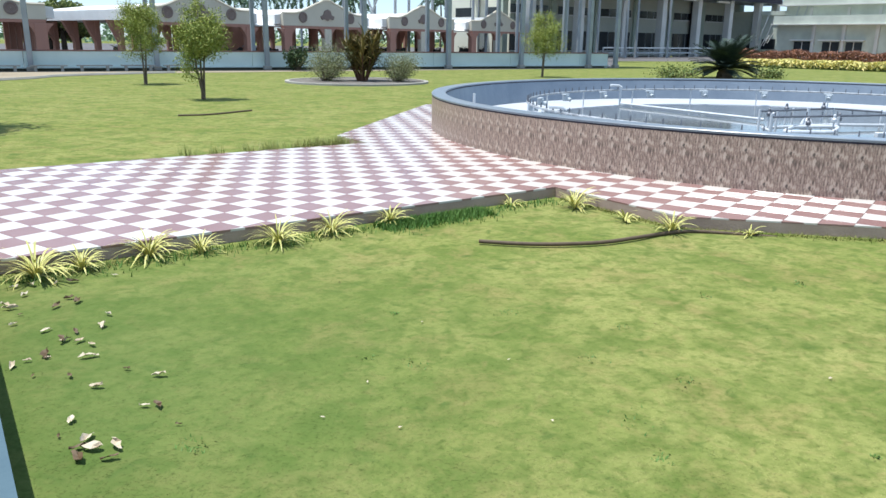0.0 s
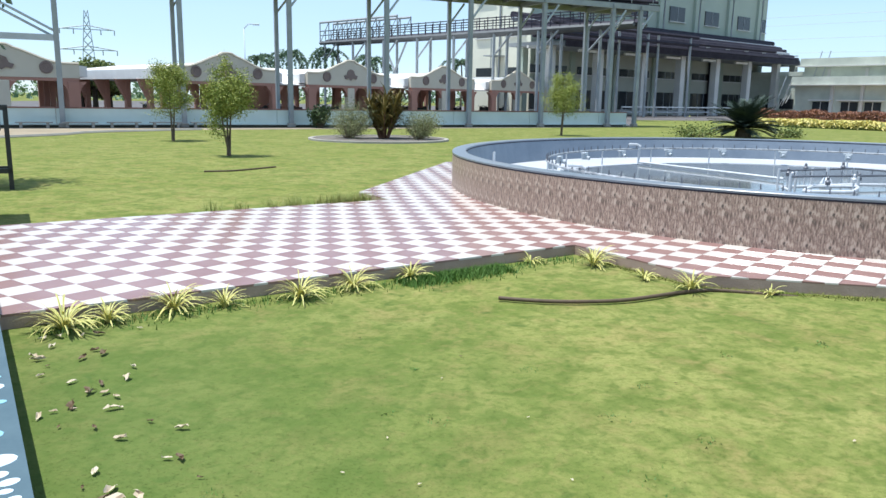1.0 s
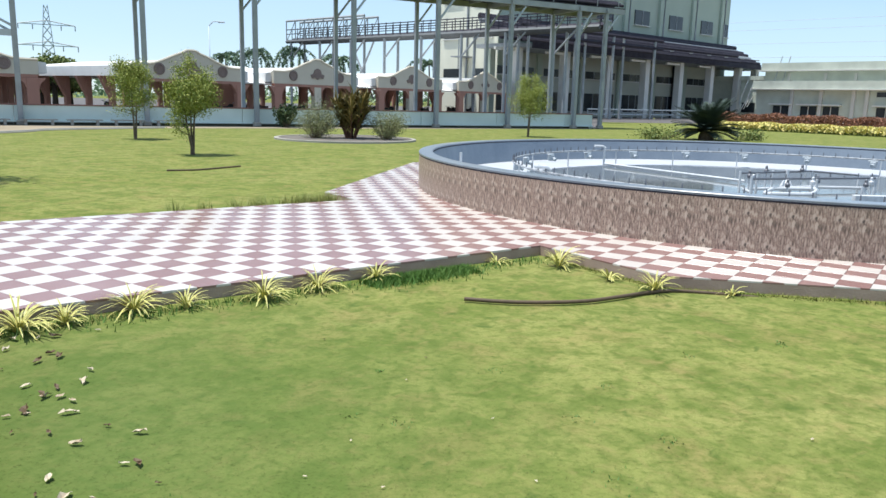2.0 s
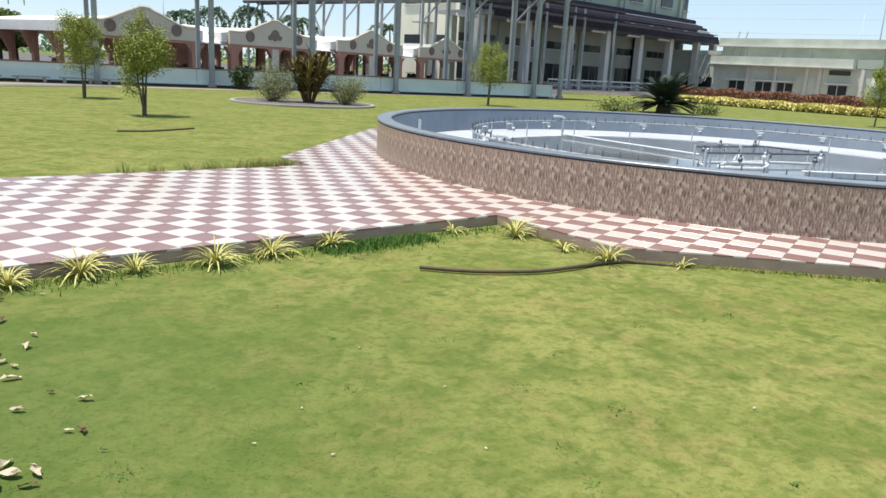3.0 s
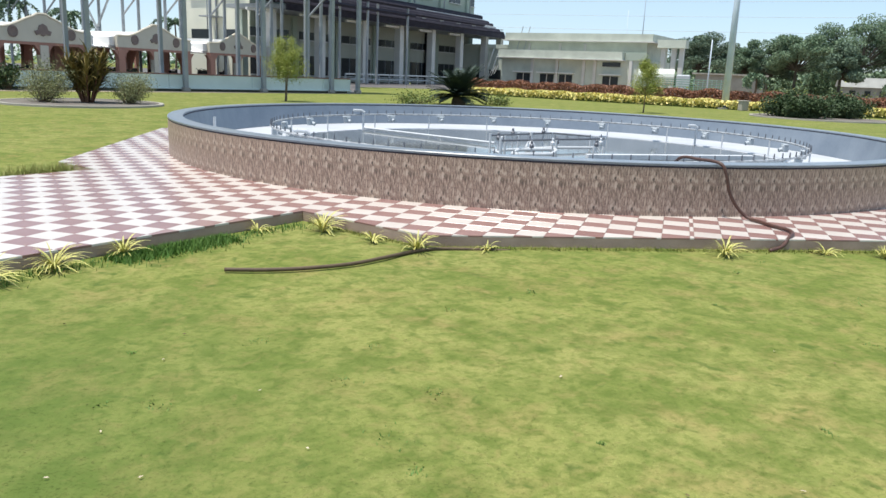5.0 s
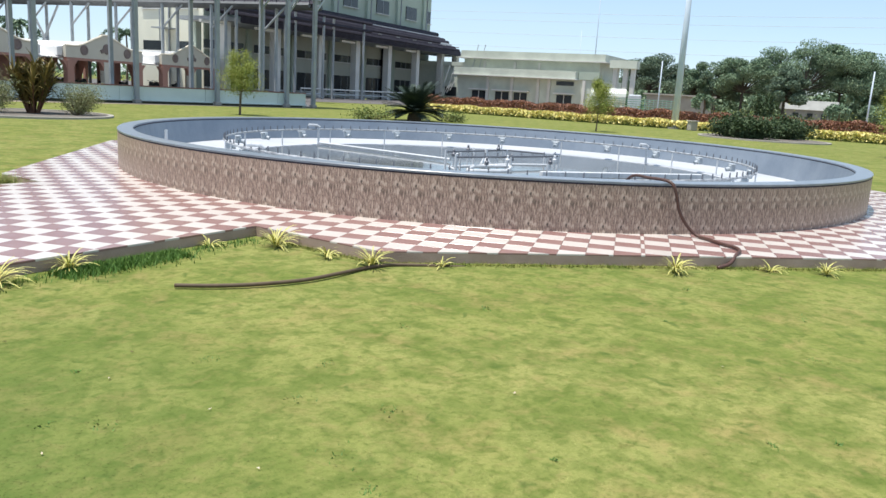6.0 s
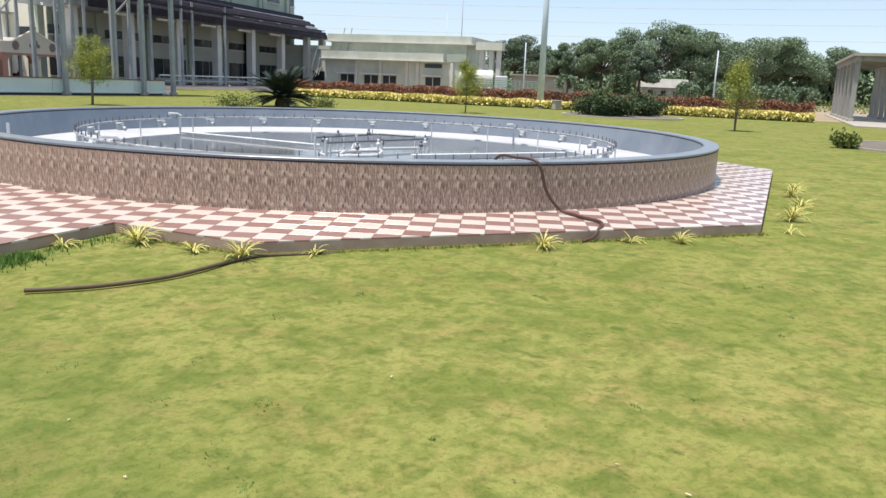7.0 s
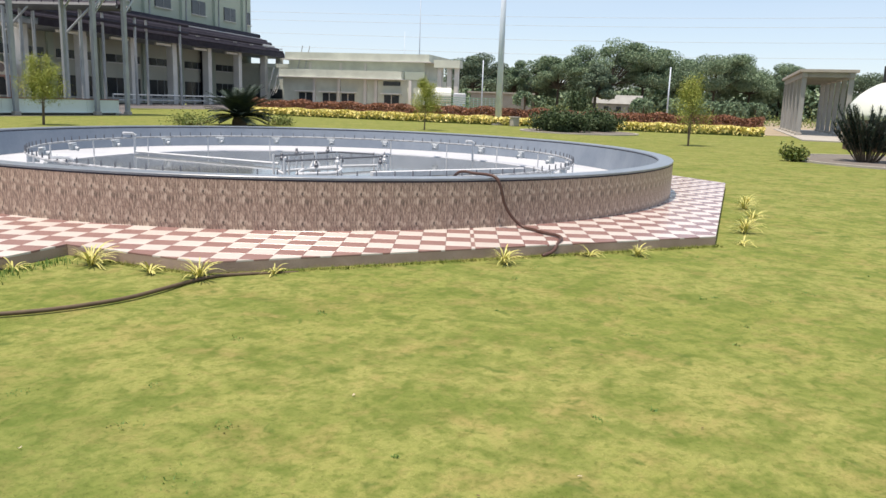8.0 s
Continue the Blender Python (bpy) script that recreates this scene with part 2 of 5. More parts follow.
LEAF_RED = leaf_material("red_hedge_leaf", (0.30, 0.14, 0.085), (0.19, 0.095, 0.065))
LEAF_RUST = leaf_material("rust_leaf", (0.23, 0.17, 0.05), (0.09, 0.085, 0.03))
LEAF_GREY = leaf_material("grey_twig_leaf", (0.17, 0.19, 0.08), (0.30, 0.30, 0.15))
BROWN_LEAF = leaf_material("brown_fallen_leaf", (0.15, 0.10, 0.055), (0.085, 0.055, 0.03), 1.0)
DRY_LEAF = leaf_material("fallen_leaf", (0.62, 0.55, 0.42), (0.30, 0.18, 0.09), 1.6)
BLACK = mat("black_paint", (0.015, 0.015, 0.016), (0.03, 0.028, 0.028), 0.45, 5.0)
GREYWOOD = mat("grey_box_paint", (0.42, 0.43, 0.44), (0.33, 0.34, 0.36), 0.7, 3.0)
TEAL = mat("teal_board_paint", (0.10, 0.15, 0.175), (0.06, 0.10, 0.125), 0.7, 3.0, spec=0.2)
DOT_WHITE = mat("white_dot_paint", (0.76, 0.82, 0.84), (0.55, 0.68, 0.75), 0.4, 9.0)
DOT_BLUE = mat("blue_dot_paint", (0.16, 0.38, 0.46), (0.34, 0.56, 0.64), 0.4, 9.0)
FIELD_CONC = mat("weathered_concrete", (0.42, 0.39, 0.34), (0.27, 0.25, 0.22), 0.9, 0.9, bump=0.2)
PERGOLA_GREY = mat("grey_pergola_concrete", (0.34, 0.34, 0.32), (0.22, 0.22, 0.21), 0.9, 0.9, bump=0.2)
TANK_WHITE = mat("white_tank_paint", (0.66, 0.69, 0.62), (0.58, 0.61, 0.56), 0.4, 1.0)
# grey pole colour made bluish to carry the sky's reflection
MAST_GREY = mat("sky_tinted_mast_paint", (0.58, 0.66, 0.76), (0.48, 0.55, 0.64), 0.5, 1.5, spec=0.3)
FOOT_SOIL = mat("dark_foot_soil", (0.035, 0.035, 0.025), (0.07, 0.065, 0.04), 0.95, 2.0, bump=0.3)
STEM_RED = mat("reddish_stem", (0.20, 0.085, 0.05), (0.11, 0.06, 0.035), 0.9, 12.0, bump=0.4)
# darker far leaf, its colour also lifted and blued for haze
LEAF_WOOD = leaf_material("hazy_dark_woodland_leaf", (0.08, 0.125, 0.085), (0.16, 0.215, 0.14))
BARK_DARK = mat("dark_bark", (0.045, 0.04, 0.03), (0.08, 0.07, 0.055), 0.95, 3.0)
BED_SOIL = mat("grey_bed_soil", (0.19, 0.165, 0.14), (0.11, 0.10, 0.085), 0.95, 3.0, bump=0.4)
# shadow at the buildings' foot is put into the yard's dark colour
YARD = mat("shaded_yard", (0.15, 0.135, 0.125), (0.07, 0.065, 0.07), 0.9, 0.4)
BRIDGE_STEEL = mat("weathered_bridge_steel", (0.11, 0.12, 0.13), (0.06, 0.065, 0.07), 0.6, 1.5)
# brighter cream than the front: sunlight on this side is put into its colour
SUNNY_WALL = mat("sunlit_side_plaster", (0.80, 0.78, 0.64), (0.66, 0.65, 0.54), 0.85, 0.4)
GLASS_GREY = mat("lamp_glass", (0.55, 0.58, 0.60), (0.45, 0.48, 0.50), 0.1, 3.0)


# ---- helpers for building ----
def part(name, bm, material, parent=None, label="", smooth=False, kind=""):
    me = bpy.data.meshes.new(name)
    bm.to_mesh(me)
    bm.free()
    for mm in material if isinstance(material, (list, tuple)) else (material,):
        me.materials.append(mm)
    if smooth:
        me.shade_smooth()
    ob = new(name, me)
    if parent:
        ob.parent = parent
    return tagged(ob, label, kind=kind)


def thing(name, label, category, at=(0, 0, 0), rz=0.0, group="", kind=""):
    ob = new(name)
    ob.matrix_basis = pose(*at, 0, 0, rz)
    return tagged(ob, label, category, group, kind)


def box(bm, c, s, rz=0.0, bevel=0.0, m=None):
    g = bmesh.ops.create_cube(bm, size=1, matrix=(m or Matrix()) @ pose(*c, 0, 0, rz) @ Matrix.Diagonal((*s, 1)))
    if bevel:
        es = list({e for v in g["verts"] for e in v.link_edges})
        bmesh.ops.bevel(bm, geom=es, offset=bevel, segments=1, affect="EDGES")
    return bm


def B():
    return bmesh.new()


def tube(bm, pts, r, n=8, caps=True, r2=None):
    """A round bar along the points."""
    pts = [Vector(p) for p in pts]
    rings = []
    for i, p in enumerate(pts):
        d = (pts[min(i + 1, len(pts) - 1)] - pts[max(i - 1, 0)]).normalized()
        u = d.cross(Vector((0, 0, 1)))
        u = u.normalized() if u.length > 1e-3 else Vector((1, 0, 0))
        w = d.cross(u)
        k = r if r2 is None else r + (r2 - r) * i / (len(pts) - 1)
        rings.append([bm.verts.new(p + k * (math.cos(2 * math.pi * j / n) * u + math.sin(2 * math.pi * j / n) * w)) for j in range(n)])
    for a, b in zip(rings, rings[1:]):
        for j in range(n):
            bm.faces.new((a[j], a[(j + 1) % n], b[(j + 1) % n], b[j]))
    if caps:
        bm.faces.new(rings[0][::-1])
        bm.faces.new(rings[-1])
    return bm


def lathe(bm, prof, segs=96, centre=(0, 0)):
    """A closed profile of (radius, height) turned about the vertical."""
    rings = []
    for i in range(segs):
        a = 2 * math.pi * i / segs
        rings.append([bm.verts.new((centre[0] + r * math.cos(a), centre[1] + r * math.sin(a), z)) for r, z in prof])
    k = len(prof)
    for i in range(segs):
        a, b = rings[i], rings[(i + 1) % segs]
        for j in range(k):
            bm.faces.new((a[j], b[j], b[(j + 1) % k], a[(j + 1) % k]))
    return bm


def prism(bm, poly, z0, z1, m=None):
    m = m or Matrix()
    lo = [bm.verts.new(m @ Vector((x, y, z0))) for x, y in poly]
    hi = [bm.verts.new(m @ Vector((x, y, z1))) for x, y in poly]
    bm.faces.new(lo[::-1])
    bm.faces.new(hi)
    for i in range(len(poly)):
        j = (i + 1) % len(poly)
        bm.faces.new((lo[i], lo[j], hi[j], hi[i]))
    return bm


def bearing(az, d, z=0.0):
    return Vector((d * math.sin(radians(az)), d * math.cos(radians(az)), z))


def smooth_path(pts, n=6):
    """Catmull-Rom points through pts."""
    p = [Vector(q) for q in pts]
    p = [2 * p[0] - p[1]] + p + [2 * p[-1] - p[-2]]
    out = []
    for i in range(1, len(p) - 2):
        for k in range(n):
            t = k / n
            out.append(0.5 * (2 * p[i] + (p[i + 1] - p[i - 1]) * t + (2 * p[i - 1] - 5 * p[i] + 4 * p[i + 1] - p[i + 2]) * t * t
                              + (3 * p[i] - p[i - 1] - 3 * p[i + 1] + p[i + 2]) * t ** 3))
    out.append(p[-2])
    return out


def leaf_mesh(name, centres, size, material, parent=None, rng=None, flat=0.0, long=1.6, kind="", label=""):
    """Many small pointed leaves at the given centres, turned at random."""
    rng = rng or np.random.default_rng(1)
    c = np.asarray(centres, float)
    n = len(c)
    a = rng.normal(size=(n, 3))
    a[:, 2] *= 1 - flat
    a /= np.linalg.norm(a, axis=1)[:, None]
    b = np.cross(a, rng.normal(size=(n, 3)))
    b /= np.linalg.norm(b, axis=1)[:, None]
    s = size * rng.uniform(0.6, 1.3, n)[:, None]
    v = np.stack([c - a * s * long / 2, c + b * s / 2, c + a * s * long / 2, c - b * s / 2], 1).reshape(-1, 3)
    f = np.arange(4 * n).reshape(-1, 4)
    me = bpy.data.meshes.new(name)
    me.from_pydata(v.tolist(), [], f.tolist())
    me.materials.append(material)
    ob = new(name, me)
    if parent:
        ob.parent = parent
    return tagged(ob, label, kind=kind)


# ---- ground ----
bm = B()
N = 40
ext = [-2500, -800, -250, -100] + [-60 + 4.0 * i for i in range(N)] + [120, 260, 800, 2500]
grid = [[bm.verts.new((x, y, 0.0)) for y in ext] for x in ext]
for i in range(len(ext) - 1):
    for j in range(len(ext) - 1):
        bm.faces.new((grid[i][j], grid[i + 1][j], grid[i + 1][j + 1], grid[i][j + 1]))
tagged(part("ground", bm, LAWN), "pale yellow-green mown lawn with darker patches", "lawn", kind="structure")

# dry field beyond the hedges and the bare strip along the boundary wall
bm = B()
prism(bm, [(30, 62), (52, 33), (75, 10), (400, -60), (500, 500), (60, 500), (26, 120)], -0.3, 0.012)
tagged(part("dry_field", bm, SOIL), "dry brown field with sparse growth beyond hedges", "field", kind="structure")
bm = B()
prism(bm, [(-26, 16), (-17.4, 30.5), (-16.4, 35), (-13.0, 39.6), (13, 55.2), (13, 56), (-42, 29)], -0.3, 0.010)
tagged(part("bare_strip", bm, SOIL), "bare brown soil strip along the boundary wall", "soil", kind="structure")
kerb = part("kerb", tube(B(), smooth_path([(-26, 16, .02), (-17.4, 30.5, .02), (-16.4, 35, .02), (-13.0, 39.6, .02)]), 0.09, 6), FIELD_CONC)
tagged(kerb, "low weathered kerb between lawn and bare soil", "kerb", kind="structure")

# paved yard behind the boundary wall
bm = B()
prism(bm, [(-70, 16.5), (-45, 28.2), (13.5, 57.2), (17.5, 76), (26, 79), (32, 82), (44, 92), (60, 120), (60, 190), (-90, 190)], -0.3, 0.014)
tagged(part("yard", bm, YARD), "dark shaded yard round the sheds and buildings", "yard", kind="structure")

# ---- paving and pool ----
PC = Vector((7.46, 15.2, 0.0))
OCT_AP, OCT_N = 8.58, -102.2
octagon = []
for k in range(8):
    a = radians(OCT_N + 22.5 + 45 * k)
    octagon.append((PC.x + OCT_AP / math.cos(radians(22.5)) * math.cos(a), PC.y + OCT_AP / math.cos(radians(22.5)) * math.sin(a)))
octagon[0] = (8.79, 5.98)
octagon[1] = (15.45, 10.45)
octagon[7] = (2.45, 7.30)
PD = Vector((math.cos(radians(34.3)), math.sin(radians(34.3)), 0))
PN = Vector((-PD.y, PD.x, 0))
P0 = Vector((1.48, 8.82, 0))
path_poly = [tuple((P0 + PD * 3.0)[:2]), tuple((P0 + PD * 3.0 + PN * 4.55)[:2]), tuple((P0 - PD * 17 + PN * 4.55)[:2]), tuple((P0 - PD * 17)[:2])]
SLAB = 0.105
terrace = thing("pavement", "raised octagonal terrace of red and white chequered tiles", "paving", kind="structure")
part("slab", prism(B(), octagon, -0.2, SLAB), CONCRETE, terrace, "weathered concrete kerb edge")
path_thing = thing("garden_path", "raised path of red and white chequered tiles", "path", kind="structure")
part("slab", prism(B(), path_poly, -0.2, SLAB - 0.004), CONCRETE, path_thing, "weathered concrete kerb edge")

WR, WT = 7.46, 0.725
fountain = thing("fountain_pool", "round fountain pool clad in brown patterned tiles", "fountain", tuple(PC))
part("wall", lathe(B(), [(WR - 0.012, 0.1), (WR - 0.012, WT), (7.23, WT), (7.23, 0.1)], 128), CLAD_BED, fountain)
part("coping", lathe(B(), [(WR + 0.012, WT + 0.022), (WR + 0.016, WT + 0.047), (WR + 0.008, WT + 0.055), (7.205, WT + 0.055), (7.195, WT + 0.047), (7.195, WT + 0.022)], 160),
     GRANITE, fountain, "polished blue-grey granite coping", smooth=False)
part("coping_joint", lathe(B(), [(WR + 0.009, WT + 0.002), (WR + 0.009, WT + 0.024), (7.2, WT + 0.024), (7.2, WT + 0.002)], 128), DARK_PIPE, fountain, "dark band under the coping")
part("lining", lathe(B(), [(7.228, 0.12), (7.228, WT), (7.19, WT), (7.09, 0.235), (7.09, 0.12)], 128), SLATE, fountain, "slate-blue battered basin lining", smooth=False)
part("apron", lathe(B(), [(5.5, 0.10), (5.5, 0.185), (5.55, 0.195), (7.088, 0.225), (7.088, 0.10)], 128), POOL_WHITE, fountain, "white painted pool floor ring")
bm = B()
bmesh.ops.create_circle(bm, cap_ends=True, segments=96, radius=5.52, matrix=Matrix.Translation((0, 0, 0.178)))
part("water", bm, WATER, fountain, "shallow still dark water")

# fountain pipework
RR, RZ = 5.55, 0.58
ring = part("ring_pipe", tube(B(), [(RR * math.cos(2 * math.pi * i / 96), RR * math.sin(2 * math.pi * i / 96), RZ) for i in range(97)], 0.021, 8, False), RING, fountain, "galvanised ring pipe")
bm_n = tube(B(), [(0, 0, -0.03), (0, 0, 0.085)], 0.017, 6, r2=0.009)
noz = part("nozzle", bm_n, PIPE_DARK, ring)
for i in range(120):
    a = 2 * math.pi * (i + 0.5) / 120
    o = noz if i == 0 else noz.copy()
    if i:
        scene.collection.objects.link(o)
    o.matrix_basis = pose(RR * math.cos(a), RR * math.sin(a), RZ + 0.02)
leg = part("leg", tube(B(), [(0, 0, 0), (0, 0, RZ - 0.2)], 0.016, 8), PIPE, fountain)
for i in range(20):
    a = 2 * math.pi * (i + 0.3) / 20
    o = leg if i == 0 else leg.copy()
    if i:
        scene.collection.objects.link(o)
    o.matrix_basis = pose(RR * math.cos(a), RR * math.sin(a), 0.2)
bm = box(B(), (0, 0, -0.10), (0.15, 0.12, 0.14), 0, 0.015)
box(bm, (0.02, 0, -0.02), (0.22, 0.09, 0.035), 0, 0.01)
tube(bm, [(0.0, 0.05, -0.12), (0.0, 0.13, -0.14)], 0.045, 10)
lampm = part("underwater_lamp", bm, STEEL_LIGHT, fountain, "pale grey underwater lamp housing")
for i in range(22):
    a = 2 * math.pi * (i + 0.62) / 22
    o = lampm if i == 0 else lampm.copy()
    if i:
        scene.collection.objects.link(o)
    o.matrix_basis = pose((RR - 0.1) * math.cos(a), (RR - 0.1) * math.sin(a), RZ - 0.02, 0, 0, math.degrees(a) + 90)
for az_deg, r0, r1, z0 in ((118, 1.0, 5.5, 0.24),):
    c, s = math.cos(radians(az_deg)), math.sin(radians(az_deg))
    part("feed_pipe", tube(B(), [(r0 * c, r0 * s, z0), (r1 * c, r1 * s, z0)], 0.028, 10), PIPE, fountain, "white feed pipe")
part("channel", box(B(), (2.38, -1.84, 0.235), (3.98, 0.13, 0.11), -1.8, 0.008), PIPE, fountain, "white-topped straight channel")
# central manifold: two levels of pipe frame on legs
man = part("manifold", tube(B(), smooth_path([(-1.3, -2.05, 0.29), (-0.5, -1.98, 0.29), (-0.34, -1.9, 0.3), (0.02, -1.35, 0.32), (-0.1, -1.22, 0.32), (-0.8, -1.3, 0.32), (-1.0, -1.4, 0.31), (-1.38, -1.92, 0.29), (-1.3, -2.05, 0.29)], 4), 0.036, 8), PIPE, fountain, "white pipe manifold frame")
man.scale = (0.86, 0.86, 0.95)
part("upper_pipe", tube(B(), [(-1.5, -1.5, 0.52), (1.9, -0.4, 0.50)], 0.022, 8), PIPE_DARK, man)
part("upper_pipe", tube(B(), [(-1.5, -0.9, 0.58), (0.9, 0.6, 0.54), (1.9, 0.3, 0.50)], 0.020, 8), PIPE_DARK, man)
for x, y, h in ((-1.5, -1.5, .58), (-1.5, -.9, .62), (-1.25, -1.2, .6), (1.9, -.4, .52), (1.9, .3, .52), (.2, -1.0, .5), (.9, .6, .56), (-.3, .1, .58), (.9, -1.6, .42), (1.1, -1.7, .42)):
    part("stub_pipe", tube(B(), [(x, y, 0.18), (x, y, h)], 0.028, 8), PIPE, man)
part("pump_head", lathe(B(), [(0.02, .18), (.13, .18), (.14, .26), (.1, .34), (.05, .4), (.04, .6), (.02, .6)], 20), PIPE, man, "white central nozzle head")
for i in range(9):
    t = i / 8
    part("nozzle", tube(B(), [(-1.4 + 3.2 * t, -1.45 + 1.05 * t, .5), (-1.4 + 3.2 * t, -1.45 + 1.05 * t, .6)], 0.014, 6), PIPE_DARK, man)
for k, (x, y, h) in enumerate(((-1.4, -1.35, .5), (-1.38, -1.1, .56), (-.75, -1.6, .44), (-.1, -1.4, .48), (.35, -.75, .46), (1.2, -1.2, .44), (1.5, -.9, .46), (.5, .3, .6), (-.6, -.2, .6))):
    v = part("valve", lathe(B(), [(.02, h - .06), (.05, h - .06), (.055, h), (.03, h + .03), (.03, h + .08), (.012, h + .1)], 10), PIPE_DARK if k % 3 else PIPE, man)
    v.location = (x, y, 0)
    part("stub_pipe", tube(B(), [(x, y, 0.18), (x, y, h - .05)], 0.02, 8), PIPE, man)
part("lower_pipe", tube(B(), [(-1.5, -1.5, .26), (-1.45, -1.0, .26), (.4, -.35, .28), (1.9, -.1, .26)], 0.03, 8), PIPE, man)
for ang, hh in ((118, 0.70), (14, 0.70), (200, 0.68)):
    c, s = 5.5 * math.cos(radians(ang)), 5.5 * math.sin(radians(ang))
    part("riser", tube(B(), [(c, s, 0.2), (c, s, hh - 0.1)], 0.028, 8), PIPE, fountain)
    part("riser_head", tube(B(), [(c - 0.28, s - 0.05, hh), (c - 0.05, s, hh - 0.01), (c + 0.03, s, hh - 0.06)], 0.03, 8), PIPE, fountain, "white bent riser head")
part("rim_stub", tube(B(), [(-6.55, 1.6, .4), (-6.55, 1.6, .66)], 0.03, 8), PIPE, fountain)


# ---- floor tiles ----
TA, TS1, TS2, SEAM = radians(53.64), 0.2858, 0.2962, 0.045
TE1, TE2 = Vector((math.cos(TA), math.sin(TA), 0)), Vector((-math.sin(TA), math.cos(TA), 0))
T0 = Vector((-2.7937, 8.1709, 0)) + TE1 * 0.03 + TE2 * 0.03


def tile_span(j):
    """Where row j lies across the paving; one narrow row of cut tiles runs through it."""
    if j >= -25:
        return j * TS2, TS2
    if j == -26:
        return -25 * TS2 - SEAM, SEAM
    return (j + 1) * TS2 - SEAM, TS2


def clip(poly, region):
    """The part of a polygon inside a convex counter-clockwise region."""
    for i in range(len(region)):
        (ax, ay), (bx, by) = region[i], region[(i + 1) % len(region)]
        side = [(bx - ax) * (y - ay) - (by - ay) * (x - ax) for x, y in poly]
        out = []
        for k in range(len(poly)):
            p, q, sp, sq = poly[k - 1], poly[k], side[k - 1], side[k]
            if (sp >= 0) != (sq >= 0):
                f = sp / (sp - sq)
                out.append((p[0] + f * (q[0] - p[0]), p[1] + f * (q[1] - p[1])))
            if sq >= 0:
                out.append(q)
        poly = out
        if len(poly) < 3:
            return []
    return poly


def area(p):
    return 0.5 * sum(p[i - 1][0] * p[i][1] - p[i][0] * p[i - 1][1] for i in range(len(p)))


region_path = path_poly if area(path_poly) > 0 else path_poly[::-1]
region_oct = octagon if area(octagon) > 0 else octagon[::-1]
TOP, GAP = SLAB + 0.014, 0.004
tile_meshes = {}
for key, mm in (("red", TILE_RED), ("white", TILE_WHITE)):
    b2 = box(B(), (0, 0, -0.006), (TS1 - GAP, TS2 - GAP, 0.014), 0, 0.0015)
    me = bpy.data.meshes.new("tile_" + key)
    b2.to_mesh(me)
    b2.free()
    me.materials.append(mm)
    tile_meshes[key] = me
rest = {("oct", "red"): B(), ("oct", "white"): B(), ("path", "red"): B(), ("path", "white"): B()}
whole = []
h1 = (TS1 - GAP) / 2


def square(c, h2):
    return [tuple((c + TE1 * u * h1 + TE2 * v * h2)[:2]) for u, v in ((-1, -1), (1, -1), (1, 1), (-1, 1))]


for i in range(-75, 95):
    for j in range(-95, 75):
        v0, vw = tile_span(j)
        c = T0 + TE1 * (TS1 * (i + 0.5)) + TE2 * (v0 + vw / 2)
        if c.x < -13 or c.x > 18 or c.y < -3 or c.y > 25:
            continue
        if (c - PC).length < WR - 0.25:
            continue
        h2 = (vw - GAP) / 2
        sq = square(c, h2)
        key = "red" if (i + j) % 2 else "white"
        po, pp = clip(sq, region_oct), clip(sq, region_path)
        ao, ap = (area(po) if po else 0), (area(pp) if pp else 0)
        full = (TS1 - GAP) * (TS2 - GAP) * 0.999
        if ao > full:
            whole.append((c, key, terrace))
        elif ap > full:
            whole.append((c, key, path_thing))
        else:
            if ao > 1e-4:
                prism(rest[("oct", key)], po, SLAB - 0.003, TOP + 0.0006)
            if ap > 1e-4 and ao < full * 0.6:
                prism(rest[("path", key)], pp, SLAB - 0.007, TOP + 0.001)
picked = {terrace: 0, path_thing: 0}
whole.sort(key=lambda q: abs(q[0].x - 2.0) + abs(q[0].y - 7.0))
for c, key, owner in whole:
    if picked[owner] < 300:
        picked[owner] += 1
        o = new("tile", tile_meshes[key])
        o.parent = owner
        o.matrix_basis = pose(c.x, c.y, TOP - 0.001, 0, 0, 53.64)
    else:
        sq = square(c, (TS2 - GAP) / 2)
        prism(rest[("oct" if owner is terrace else "path", key)], sq, SLAB - 0.003, TOP)
for (where, key), b2 in rest.items():
    part("edge_tiles", b2, TILE_RED if key == "red" else TILE_WHITE, terrace if where == "oct" else path_thing, kind="stuff")

# ---- pool cladding tiles ----
NT, ROWS = 196, 2
th = 0.375
CUT = 0.117 - (WT - 2 * th)
tw = 2 * math.pi * WR / NT


def clad_tile(bm, m, uvl, cut):
    """One tile, its foot cut away by the given height."""
    x0, z0 = tw / 2 + 0.0001, (th - cut) / 2 + 0.0001
    v0 = cut / th
    vs = [bm.verts.new(m @ Vector(q)) for q in ((-x0, 0, -z0), (x0, 0, -z0), (x0, 0, z0), (-x0, 0, z0),
                                                (-x0 + .0005, -.008, -z0 + .0005), (x0 - .0005, -.008, -z0 + .0005), (x0 - .0005, -.008, z0 - .0005), (-x0 + .0005, -.008, z0 - .0005))]
    uvs = ((0, v0), (1, v0), (1, 1), (0, 1)) * 2
    for q in ((4, 5, 6, 7), (0, 1, 5, 4), (1, 2, 6, 5), (2, 3, 7, 6), (3, 0, 4, 7)):
        f = bm.faces.new([vs[k] for k in q])
        for lp, k in zip(f.loops, q):
            lp[uvl].uv = uvs[k]


